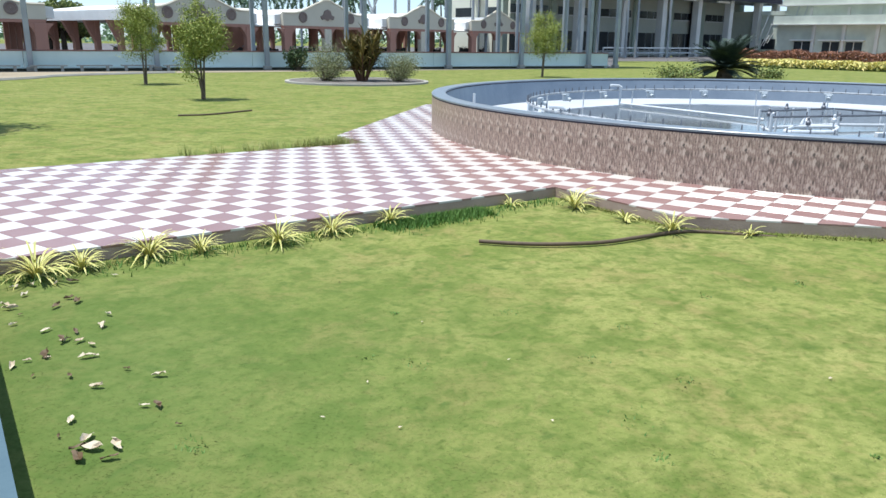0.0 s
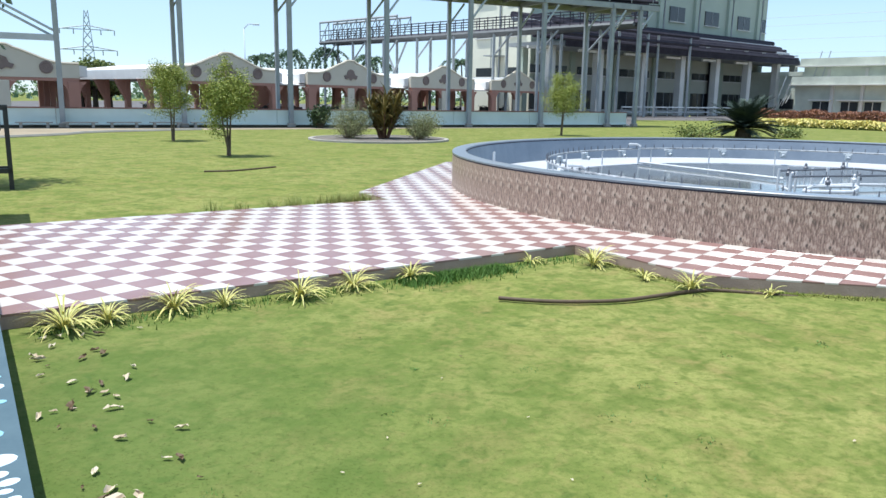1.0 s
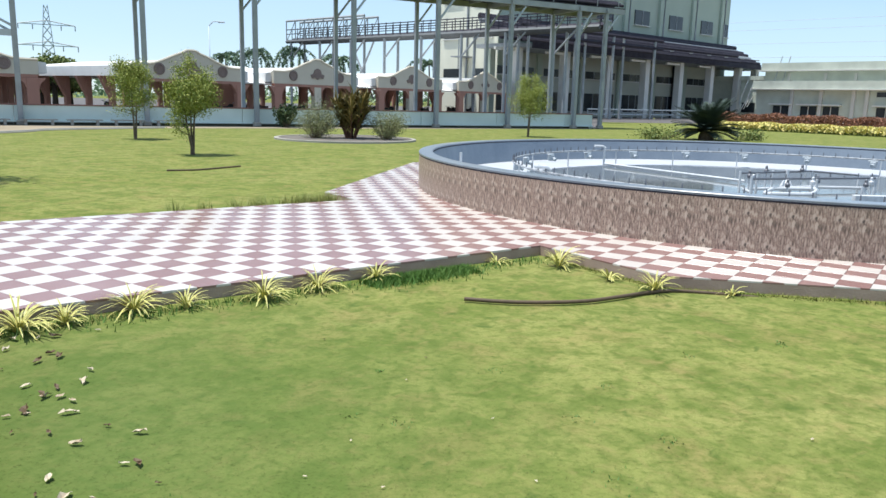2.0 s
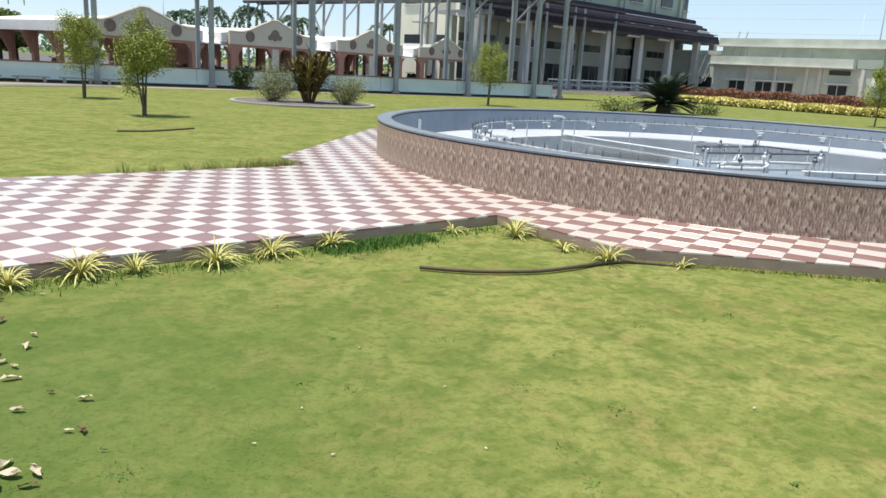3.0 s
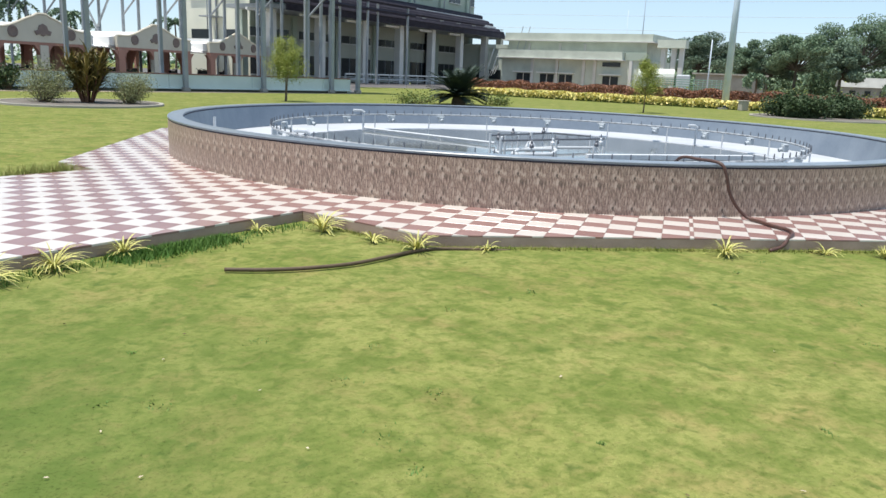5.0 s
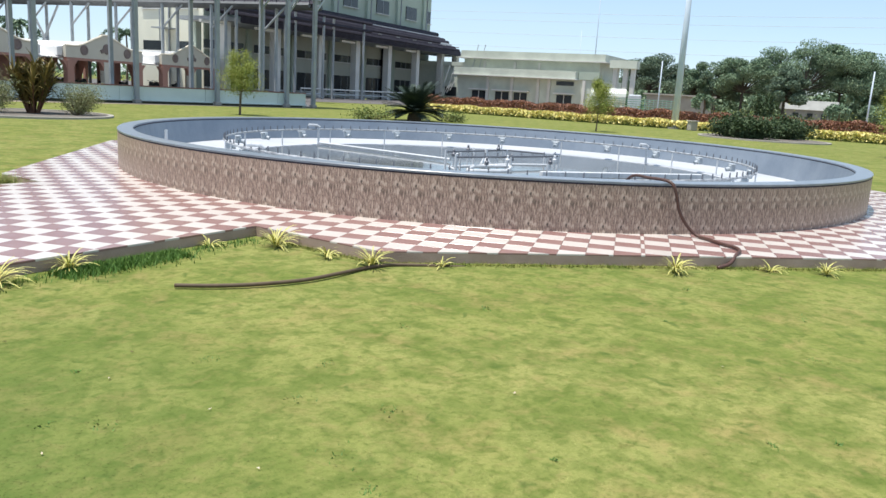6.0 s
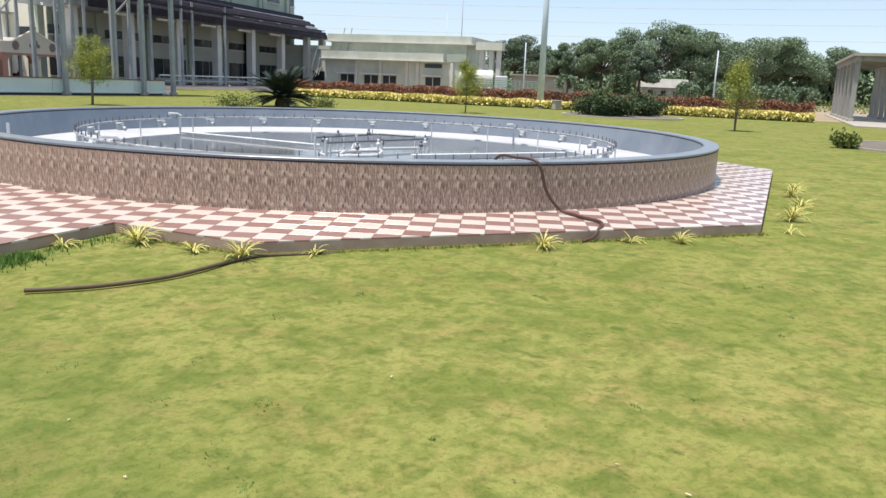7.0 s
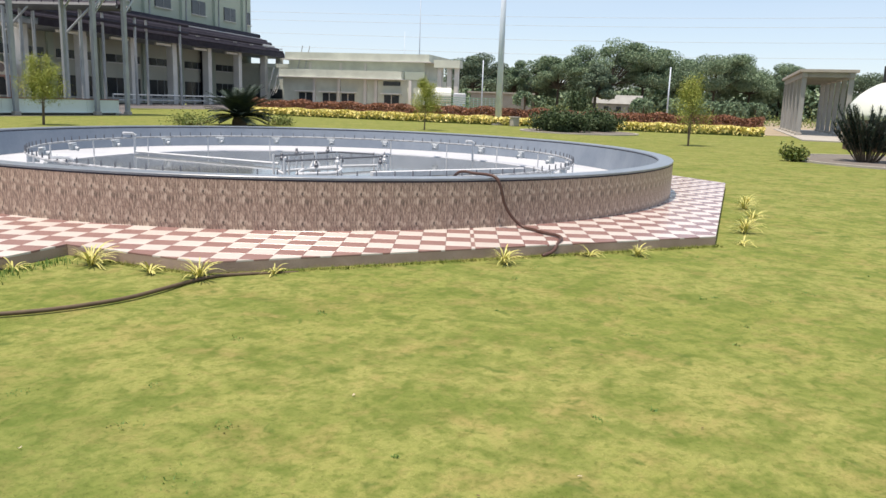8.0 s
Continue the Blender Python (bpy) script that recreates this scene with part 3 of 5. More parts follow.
clad_me = []
for cut in (CUT, 0.0):
    b2 = B()
    clad_tile(b2, Matrix(), b2.loops.layers.uv.new("UVMap"), cut)
    me = bpy.data.meshes.new("wall_tile")
    b2.to_mesh(me)
    b2.free()
    me.materials.append(CLAD)
    clad_me.append(me)
wall_part = [o for o in fountain.children if o.name.startswith("wall")][0]
b2 = B()
uvl = b2.loops.layers.uv.new("UVMap")
count = 0
for k in range(NT):
    a = 2 * math.pi * (k + 0.24) / NT
    deg = math.degrees(a)
    for r in range(ROWS):
        m = pose(WR * math.cos(a), WR * math.sin(a), WT - th / 2 if r else WT - th - (th - CUT) / 2, 0, 0, deg + 90)
        if 175 < deg < 300 and count < 300:
            count += 1
            o = new("wall_tile", clad_me[r])
            o.parent = wall_part
            o.matrix_basis = m
        else:
            clad_tile(b2, m, uvl, 0.0 if r else CUT)
part("wall_tiles", b2, CLAD, wall_part, kind="stuff")


# ---- boundary wall and pipe rack ----
def wall_y(x):
    return 50.0 + 0.497 * x


wd = math.degrees(math.atan(0.497))
wx, wn2 = Vector((math.cos(radians(wd)), math.sin(radians(wd)), 0)), Vector((-math.sin(radians(wd)), math.cos(radians(wd)), 0))
bw = thing("boundary_wall", "low mint-green plastered boundary wall with reddish coping", "wall", (0, 50, 0), wd, kind="structure")
x = -46.0
while x < 13.5:
    w = min(5.75, 14.0 - x)
    part("panel", box(B(), (x + w / 2, 0, 0.49), (w - 0.02, 0.2, 1.0), 0, 0.01), WALL_GREEN, bw)
    part("coping", box(B(), (x + w / 2, 0, 1.02), (w - 0.01, 0.28, 0.07), 0, 0.01), COPING, bw, "reddish painted coping")
    part("plinth", box(B(), (x + w / 2, -0.2, 0.17), (w, 0.22, 0.07), 0, 0.01), WALL_GREEN, bw, "pale painted ledge")
    x += w

drain = thing("drain_strip", "dark strip at the foot of the wall", "drain", (0, 50, 0), wd, kind="structure")
part("soil", box(B(), (-16.2, -0.6, -0.03), (59.5, 0.6, 0.10), 0, 0.01), FOOT_SOIL, drain)
part("base", box(B(), (-16.2, -0.195, 0.06), (59.5, 0.19, 0.14)), FOOT_SOIL, drain, "dark foot of the wall")
bench = thing("bench", "low pale concrete slab bench before the boundary wall", "bench", tuple(Vector((0, 50, 0)) + wx * -24.0 - wn2 * 0.9), wd, "benches along the wall")
part("slab", box(B(), (0, 0, 0.29), (1.7, 0.36, 0.06), 0, 0.015), FIELD_CONC, bench)
for u in (-0.6, 0.6):
    part("leg", box(B(), (u, 0, 0.12), (0.14, 0.3, 0.28), 0, 0.01), FIELD_CONC, bench)
for k in range(1, 5):
    copy_thing(bench, bench.matrix_basis @ Matrix.Translation((2.1 * k, 0, 0)))

rack = thing("pipe_rack", "grey steel pipe rack on tall twin posts", "pipe rack", (0, 50, 0), wd)
DECK = 8.15
posts = [-28.6, -22.7, -16.7, -10.75, -4.8, 0.9, 6.4, 12.0, 14.4]
for px in posts:
    for off, r in ((-0.45, 0.17), (2.65, 0.15)):
        p = part("post", box(B(), (px, off, DECK / 2), (r * 1.5, r * 1.7, DECK), 0, 0.02), STEEL, rack)
        if off < 0:
            part("base_plate", box(B(), (px, off, 0.12), (0.42, 0.4, 0.24), 0, 0.03), FIELD_CONC, p)
        part("knee_brace", tube(B(), [(px, off, DECK - 1.5), (px + 1.1, off, DECK - 0.1)], 0.07, 6), STEEL_LIGHT, p)
    part("cross_beam", box(B(), (px, 1.1, DECK + 0.1), (0.2, 3.6, 0.3)), STEEL, rack)
for off in (-0.45, 2.65):
    part("girder", box(B(), (-10, off, DECK + 0.15), (52, 0.18, 0.36)), STEEL, rack)
part("deck", box(B(), (-10, 1.1, DECK + 0.36), (52, 3.3, 0.06)), DARK_PIPE, rack)
for k in range(27):
    part("joist", box(B(), (-35 + 1.9 * k, 1.1, DECK + 0.24), (0.1, 3.2, 0.18)), STEEL, rack)
for k in range(8):
    part("pipe", tube(B(), [(-36, -0.3 + 0.38 * k, DECK + 0.6 + 0.1 * (k % 3)), (16, -0.3 + 0.38 * k, DECK + 0.6 + 0.1 * (k % 3))], 0.10 + 0.05 * (k % 3), 8), DARK_PIPE, rack, "dark lagged pipe")
for k in range(4):
    part("pipe", tube(B(), [(-36, 0.2 + 0.6 * k, DECK + 1.45), (14.5, 0.2 + 0.6 * k, DECK + 1.45)], 0.11, 8), DARK_PIPE, rack)
for off in (-0.5, 2.7):
    for zz in (0.9, 1.4):
        part("handrail", tube(B(), [(-36, off, DECK + zz), (16, off, DECK + zz)], 0.035, 6), STEEL, rack)
    k = -34.0
    while k < 16:
        part("rail_post", tube(B(), [(k, off, DECK + 0.3), (k, off, DECK + 1.42)], 0.03, 6), STEEL, rack)
        k += 1.9
part("tie_beam", box(B(), (-25.7, -0.45, 4.5), (6.0, 0.2, 0.3)), STEEL_LIGHT, rack)
part("brace", tube(B(), [(-28.6, -0.45, 8.0), (-22.7, -0.45, 4.8)], 0.07, 6), STEEL_LIGHT, rack)
part("brace", tube(B(), [(-28.6, -0.3, 7.7), (-22.7, -0.3, 4.5)], 0.07, 6), STEEL_LIGHT, rack)


# ---- parking sheds with curved gable fronts ----
def shed(at, rz, depth=17.5):
    W, EAVE = 9.2, 2.75
    s = thing("parking_shed", "cream gable-fronted parking shed with terracotta columns", "shed", at, rz, "parking sheds")
    prof = []
    for i in range(25):
        u = -1 + 2 * i / 24
        prof.append((u * W / 2, 3.72 + 1.0 * (0.5 + 0.5 * math.cos(math.pi * min(1, abs(u) * 1.25))) + (0.12 if abs(u) < 0.12 else 0)))
    poly = [(-W / 2, EAVE)] + [(W / 2, EAVE)] + prof[::-1]
    m = Matrix.Rotation(radians(90), 4, "X")
    part("gable", prism(B(), poly, -0.15, 0.15, m), CREAM, s, "cream plastered curved gable")
    part("cornice", tube(B(), [(q[0], -0.12, q[1]) for q in prof], 0.1, 6), CREAM, s, "moulded cream cornice")
    for u in (-2.6, 2.6):
        part("medallion", lathe(B(), [(0.02, 0), (0.42, 0), (0.42, 0.08), (0.3, 0.1), (0.25, 0.05), (0.02, 0.05)], 20), RELIEF, s, "round dark relief medallion").matrix_basis = pose(u, -0.15, 3.42, 90)
    part("emblem", prism(B(), [(-.75, 0), (-.6, -.28), (-.25, -.2), (0, -.36), (.25, -.2), (.6, -.28), (.75, 0), (.45, .1), (.32, .42), (0, .56), (-.32, .42), (-.45, .1)], 0, .08,
                         Matrix.Translation((0, -.16, 3.55)) @ Matrix.Rotation(radians(90), 4, "X")), RELIEF, s, "dark relief emblem")
    part("lintel", box(B(), (0, 0.02, EAVE - 0.11), (W - 0.1, 0.36, 0.2)), TERRA, s)
    for u in (-W / 2 + 0.4, 0, W / 2 - 0.4):
        c = part("column", box(B(), (u, 0, (EAVE - 0.22) / 2), (0.75, 0.5, EAVE - 0.22), 0, 0.03), TERRA if abs(u) > 1 else CREAM, s, "plastered column")
        for d in (-1, 1):
            part("corbel", prism(B(), [(0.37 * d, 1.8), (0.37 * d, EAVE - 0.22), (0.85 * d, EAVE - 0.22), (0.5 * d, 2.15)][:: d], -0.18, 0.18, Matrix.Translation((u, 0, 0)) @ m), TERRA, c)
    n = 5
    for i in range(1, n + 1):
        for u in (-W / 2 + 0.35, W / 2 - 0.35):
            d = 1 if u > 0 else -1
            c = part("side_column", box(B(), (u, i * depth / n, 1.5), (0.4, 0.4, 3.0), 0, 0.03), TERRA, s)
            part("bracket", prism(B(), [(0.19 * d, 1.3), (0.42 * d, 1.75), (0.95 * d, EAVE + 0.1), (0.19 * d, EAVE + 0.1)][::d], -0.17, 0.17, Matrix.Translation((u, i * depth / n, 0)) @ m), TERRA, c)
    part("roof", prism(B(), [(-W / 2 - .55, EAVE + .1), (W / 2 + .55, EAVE + .1), (W / 2 + .55, 3.55), (0, 4.2), (-W / 2 - .55, 3.55)], -depth, -0.2, m), ROOF_WHITE, s, "white roof with fascia")
    return s


shed_dir = Vector((23.8, 27.2, 0)).normalized()
g1 = bearing(-16.3, 60)
shed_rz = math.degrees(math.atan2(shed_dir.y, shed_dir.x))
for k in range(-1, 4):
    p = g1 + shed_dir * (12.0 * k) if k >= 0 else bearing(-30.3, 58)
    shed(tuple(p), shed_rz if k >= 0 else shed_rz - 14)
# white link roofs between the sheds
link = thing("link_roof", "long white link roof between parking sheds", "roof", tuple(g1), shed_rz)
for k in range(3):
    part("roof_panel", prism(B(), [(0.2, 2.72), (3.4, 4.05), (3.4, 3.9), (0.3, 2.62)][::-1], -1.45, 1.45, Matrix.Translation((12.0 * k + 6, 0, 0)) @ Matrix(((0, 0, 1, 0), (1, 0, 0, 0), (0, 1, 0, 0), (0, 0, 0, 1)))), ROOF_WHITE, link, "white sloping roof sheet")
    part("back_wall", box(B(), (12.0 * k + 6, 5.0, 1.45), (2.9, 0.3, 2.9)), TERRA, link)
# parked motorcycles seen as dark shapes under the sheds
rng = np.random.default_rng(5)
for k in range(22):
    q = g1 + shed_dir * (-3.5 + 2.0 * k) + Vector((-shed_dir.y, shed_dir.x, 0)) * rng.uniform(3, 6)
    mt = thing("motorcycle", "dark parked motorcycle under the shed roof", "motorcycle", tuple(q), rng.uniform(0, 180), "parked motorcycles")
    for xx in (-0.62, 0.62):
        part("wheel", lathe(B(), [(.2, -.05), (.3, -.06), (.3, .06), (.2, .05)], 14), BLACK, mt).matrix_basis = pose(xx, 0, .3, 90)
    part("body", prism(B(), [(-.7, .5), (.1, .35), (.5, .5), (.45, .95), (.2, 1.0), (-.1, .8), (-.75, .85)], -.14, .14, Matrix.Rotation(radians(90), 4, "X")), BLACK, mt)
    part("handlebar", tube(B(), [(.42, -.35, 1.12), (.48, 0, 1.0), (.42, .35, 1.12)], .03, 6), STEEL, mt)

# ---- far pipe bridge ----
bridge = thing("pipe_bridge", "long steel pipe bridge with railings and trestles", "bridge")
ba, bb = bearing(-9.7, 105, 8.7), bearing(9.5, 76, 8.7)
bd = (bb - ba).normalized()
bb = bb + bd * 5
bn = Vector((-bd.y, bd.x, 0))
BL = (bb - ba).length
for o in (0, 2.2):
    part("girder", tube(B(), [ba + bn * o, bb + bn * o], 0.24, 4), BRIDGE_STEEL, bridge)
    part("handrail", tube(B(), [ba + bn * o + Vector((0, 0, 1.5)), bb + bn * o + Vector((0, 0, 1.5))], 0.06, 6), DARK_PIPE, bridge)
    part("handrail", tube(B(), [ba + bn * o + Vector((0, 0, 0.95)), bb + bn * o + Vector((0, 0, 0.95))], 0.05, 6), DARK_PIPE, bridge)
    for i in range(41):
        q = ba + bd * (BL * i / 40) + bn * o
        part("rail_post", tube(B(), [q, q + Vector((0, 0, 1.6))], 0.05, 6), DARK_PIPE, bridge)
part("deck", tube(B(), [ba + bn * 1.1 + Vector((0, 0, .2)), bb + bn * 1.1 + Vector((0, 0, .2))], 0.32, 4), DARK_PIPE, bridge)
for o in (0, 2.2):
    q0, q1 = ba + bn * o + Vector((0, 0, 2.6)), ba + bd * 15 + bn * o + Vector((0, 0, 2.6))
    part("roof_rail", tube(B(), [q0, q1], 0.14, 4), STEEL, bridge)
    for i in range(9):
        q = ba + bd * (15 * i / 8) + bn * o
        part("truss_bar", tube(B(), [q, q + Vector((0, 0, 2.6))], 0.07, 6), STEEL, bridge)
        if i < 8:
            part("truss_bar", tube(B(), [q, q + bd * 1.9 + Vector((0, 0, 2.6))], 0.05, 6), STEEL, bridge)
for i in range(8):
    f = 0.02 + 0.125 * i
    q = ba + bd * (BL * f)
    for o in (0, 2.2):
        part("trestle_leg", tube(B(), [Vector((q.x, q.y, 0)) + bn * o, q + bn * o], 0.16, 6), STEEL, bridge)
    part("knee_brace", tube(B(), [q + Vector((0, 0, -2.4)), q + bd * 2.6], 0.1, 6), STEEL, bridge)
    if i == 2:
        part("cross_brace", tube(B(), [q + Vector((0, 0, -7)), q + bd * 4 + Vector((0, 0, -0.5))], 0.12, 6), STEEL, bridge)
        part("cross_brace", tube(B(), [q + bd * 4 + Vector((0, 0, -7)), q + Vector((0, 0, -0.5))], 0.12, 6), STEEL, bridge)

# ---- main plant building ----
c1 = bearing(13.43, 85)
cd = Vector((21.6, 18.2, 0)).normalized()
crz = math.degrees(math.atan2(cd.y, cd.x))
plant = thing("plant_building", "tall pale-green industrial building with columned lower storeys", "building", (c1.x * 1.2, c1.y * 1.2, -0.354), crz)
plant.scale = (1.2, 1.2, 1.2)
# local x runs along the front, y into the building
XL, XR, UL, UR = -11.5, 31.0, -12.0, 33.0
part("wall", box(B(), ((XL + XR) / 2, 4.2, 3.6), (XR - XL, 0.4, 7.2)), FACADE_GREY, plant)
part("upper_block", box(B(), ((UL + UR) / 2, 9.2, 13.5), (UR - UL, 9.4, 27)), FACADE, plant, "pale green upper block")
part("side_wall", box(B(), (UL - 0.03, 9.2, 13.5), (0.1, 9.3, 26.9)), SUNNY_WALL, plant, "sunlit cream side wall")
for zz in (4.6, 8.6, 12.4):
    for u in (6.6, 11.2):
        w = part("side_window", box(B(), (UL - 0.09, u, zz), (0.16, 2.6, 0.9)), WINDOW, plant, "dark glazed window")
        part("window_sill", box(B(), (UL - 0.16, u, zz - 0.52), (0.24, 2.9, 0.1)), COLUMN, w)
part("side_drain", tube(B(), [(UL - 0.2, 8.9, 0.4), (UL - 0.2, 8.9, 26)], 0.1, 6), STEEL, plant)
part("side_platform", box(B(), (UL - 0.9, 8.9, 6.2), (1.7, 1.5, 0.12)), STEEL, plant)
for u in (8.3, 9.5):
    part("ladder_rail", tube(B(), [(UL - 0.8, u, 5.0), (UL - 0.8, u, 8.0)], 0.06, 5), STEEL, plant)
part("canopy", box(B(), (10.0, 1.4, 6.95), (51.0, 5.4, 0.35)), STEEL, plant)
part("canopy_fascia", box(B(), (9.0, -1.38, 7.05), (45.0, 0.1, 0.62)), DARK_PIPE, plant, "dark canopy edge")
for k in range(9):
    part("pipe", tube(B(), [(XL - 6 + 0.4 * (k % 3), -1.1 + 0.45 * k, 7.5 + 0.26 * k), (31.5 - 0.5 * (k % 4), -1.1 + 0.45 * k, 7.5 + 0.26 * k)], 0.2 + 0.05 * (k % 3), 8), STEEL if k % 4 == 2 else DARK_PIPE, plant, "dark lagged pipe on the canopy")
for k in range(12):
    part("pipe_support", box(B(), (-14 + 4.1 * k, 0.4, 7.9), (0.12, 3.4, 0.12)), STEEL, plant)
for xx in (-14.1, -7.06, 0, 7.06, 14.12, 21.18, 28.2, 32.8):
    part("column", box(B(), (xx, 0, 3.4), (0.8, 0.8, 6.8), 0, 0.03), COLUMN, plant, "pale rendered column")
    if xx > 28:
        continue
    part("lamp_strip", box(B(), (xx - 2.0, -0.3, 6.55), (2.6, 0.25, 0.22)), ROOF_WHITE, plant)
    for z0, hh in ((4.9, 0.8), (1.9, 2.0)):
        w = part("window", box(B(), (xx + 4.2, 3.98, z0), (5.4, 0.10, hh)), WINDOW, plant, "dark glazed window")
        part("window_frame", box(B(), (xx + 4.2, 3.92, z0 - hh / 2 - 0.05), (5.6, 0.12, 0.1)), COLUMN, w)
        for mx in (-1.3, 0, 1.3):
            part("mullion", box(B(), (xx + 4.2 + mx, 3.92, z0), (0.06, 0.06, hh)), STEEL, w)
    part("pilaster", box(B(), (xx + 0.6, 3.9, 3.6), (0.7, 0.3, 7.2)), FACADE, plant)
for xx in (-6.0, 1.4, 8.8, 16.0, 23.4, 30.6):
    part("upper_pilaster", box(B(), (xx, 4.4, 17), (0.7, 0.5, 20)), FACADE, plant)
    part("down_pipe", tube(B(), smooth_path([(xx + 0.55, 4.2, 26), (xx + 0.55, 4.2, 9.9), (xx - 0.6, 4.2, 9.45), (xx - 3.4, 4.2, 9.2)], 5), 0.13, 6), STEEL, plant)
for xx, ww in ((-2.3, 3.0), (5.1, 3.0), (12.3, 3.0), (19.7, 3.0), (27.2, 2.9), (32.0, 1.5)):
    for z0 in (12.0, 17.4, 22.8):
        w = part("window", box(B(), (xx, 4.46, z0), (ww, 0.16, 1.65)), WINDOW, plant, "dark glazed window")
        part("window_sill", box(B(), (xx, 4.40, z0 - 0.9), (ww + 0.3, 0.3, 0.1)), COLUMN, w)
        part("mullion", box(B(), (xx, 4.38, z0), (0.08, 0.06, 1.65)), STEEL, w)
part("string_course", box(B(), ((UL + UR) / 2, 4.35, 9.0), (UR - UL, 0.4, 0.3)), FACADE, plant)
part("drain_pipe", tube(B(), [(19.2, 3.5, 0.2), (19.2, 3.5, 6.7)], 0.45, 8), BLACK, plant, "black drain pipe")
for zz in (0.75, 1.25):
    part("front_rail", tube(B(), [(-6, -2.4, zz), (21, -2.4, zz)], 0.08, 6), STEEL_LIGHT, plant)
for k in range(15):
    part("rail_post", tube(B(), [(-6 + 1.92 * k, -2.4, 0), (-6 + 1.92 * k, -2.4, 1.3)], 0.08, 6), STEEL, plant)
for k, xx in enumerate((-17, -13.2, -10.5, -8.4, -4.6, -2.2, 2.6)):
    part("service_post", tube(B(), [(xx, -4.0 + 0.5 * (k % 2), 0), (xx, -4.0 + 0.5 * (k % 2), 8.4)], 0.13, 6), STEEL, plant)
for zz in (7.6, 8.4):
    part("service_pipe", tube(B(), [(-18, -4.0, zz), (4, -4.0, zz)], 0.18, 6), DARK_PIPE, plant)
for k, (yy, zz, rad) in enumerate(((-3.4, 7.2, 0.14), (-3.0, 7.9, 0.2), (-2.6, 8.15, 0.12))):
    part("service_pipe", tube(B(), [(-17, yy, zz), (22, yy, zz)], rad, 6), DARK_PIPE, plant)
# outside stair at the far end
stair = thing("outdoor_stair", "white steel stair beside the plant building", "stair", tuple((c1 + cd * 31.5) * 1.2), crz)
stair.scale = (1.2, 1.2, 1.2)
for o in (0, 1.2):
    part("stringer", tube(B(), [(-1.2, -1 + o, 0.2), (2.4, -1 + o, 4.2)], 0.12, 6), ROOF_WHITE, stair)
    part("handrail", tube(B(), [(-1.2, -1 + o, 1.2), (2.4, -1 + o, 5.2)], 0.07, 6), ROOF_WHITE, stair)
for k in range(14):
    part("tread", box(B(), (-1.2 + 3.6 * k / 13, -0.4, 0.2 + 4.0 * k / 13), (0.28, 1.2, 0.05)), ROOF_WHITE, stair)

# ---- annex ----
a0, a1 = bearing(23.6, 101), bearing(33.85, 94)
SC = 1.25
ad = (a1 - a0).normalized()
AL = (a1 - a0).length
annex = thing("annex_building", "two-storey pale green annex with flat parapet roof", "building", (a0.x * SC, a0.y * SC, -0.44), math.degrees(math.atan2(ad.y, ad.x)))
annex.scale = (SC, SC, SC)
part("wall", box(B(), (AL / 2, 5, 2.05), (AL, 10, 4.1)), FACADE_WARM, annex, "cream-green lower storey")
part("wall", box(B(), (AL / 2 - 0.3, 6.2, 5.35), (AL - 0.6, 9, 3.1)), FACADE_WARM, annex, "pale green upper storey")
part("parapet", box(B(), (AL / 2, 5.9, 6.68), (AL + 0.4, 9.8, 0.84)), FACADE_WARM, annex, "stained pale parapet")
part("roof_edge", box(B(), (AL / 2, 5.9, 6.2), (AL + 1.0, 10.4, 0.14)), COLUMN, annex)
part("left_wing", box(B(), (-5.0, 6.5, 2.6), (10.0, 8.0, 5.2)), FACADE_WARM, annex, "pale lower wing")
part("wing_parapet", box(B(), (-5.0, 6.4, 5.4), (10.2, 8.4, 0.5)), FACADE_WARM, annex)
for u in (-2.2, -5.2, -8.0):
    part("window", box(B(), (u, 2.46, 1.8), (1.7, 0.14, 1.2)), WINDOW, annex, "dark glazed window")
part("canopy", box(B(), (AL / 2 - 1.3, -0.4, 4.5), (AL - 2.6, 1.4, 0.9)), FACADE_WARM, annex)
part("end_canopy", box(B(), (AL - 1.25, 0.1, 4.5), (2.5, 0.6, 0.94)), FACADE, annex)
part("canopy_edge", box(B(), (AL / 2 - 1.3, -0.5, 4.0), (AL - 2.2, 1.7, 0.1)), COLUMN, annex)
for k, (u, w) in enumerate(((3.2, 1.9), (6.4, 1.8), (8.9, 1.7), (14.6, 1.9))):
    wn3 = part("window", box(B(), (u, -0.02, 1.5), (w, 0.16, 1.25)), WINDOW, annex, "dark glazed window")
    part("window_hood", box(B(), (u, -0.35, 2.3), (w + 0.6, 0.7, 0.12)), ROOF_WHITE, wn3)
    part("mullion", box(B(), (u, -0.1, 1.6), (0.08, 0.08, 1.25)), COLUMN, wn3)
part("vent", box(B(), (14.6, -0.02, 3.5), (2.2, 0.16, 0.5)), WINDOW, annex)
for u in (4.4, 7.7, 11.2, 12.6, 17.0):
    part("pilaster", box(B(), (u, -0.15, 1.97), (0.35, 0.3, 3.94)), COLUMN, annex)
for u in (3.0, 7.2, 10.5):
    part("upper_pilaster", box(B(), (u, 1.62, 5.2), (0.3, 0.2, 1.4)), COLUMN, annex)
for u in (-0.9, -0.1):
    part("ladder", tube(B(), [(u - 0.9, -0.6, 2.2), (u, -0.6, 5.0)], 0.06, 6), STEEL_LIGHT, annex)
for k in range(6):
    part("stair_rail", tube(B(), [(-3.6 + 0.45 * k, 0.6, 0.4 + 0.3 * k), (-3.0 + 0.45 * k, 0.6, 1.6 + 0.3 * k)], 0.05, 6), ROOF_WHITE, annex)
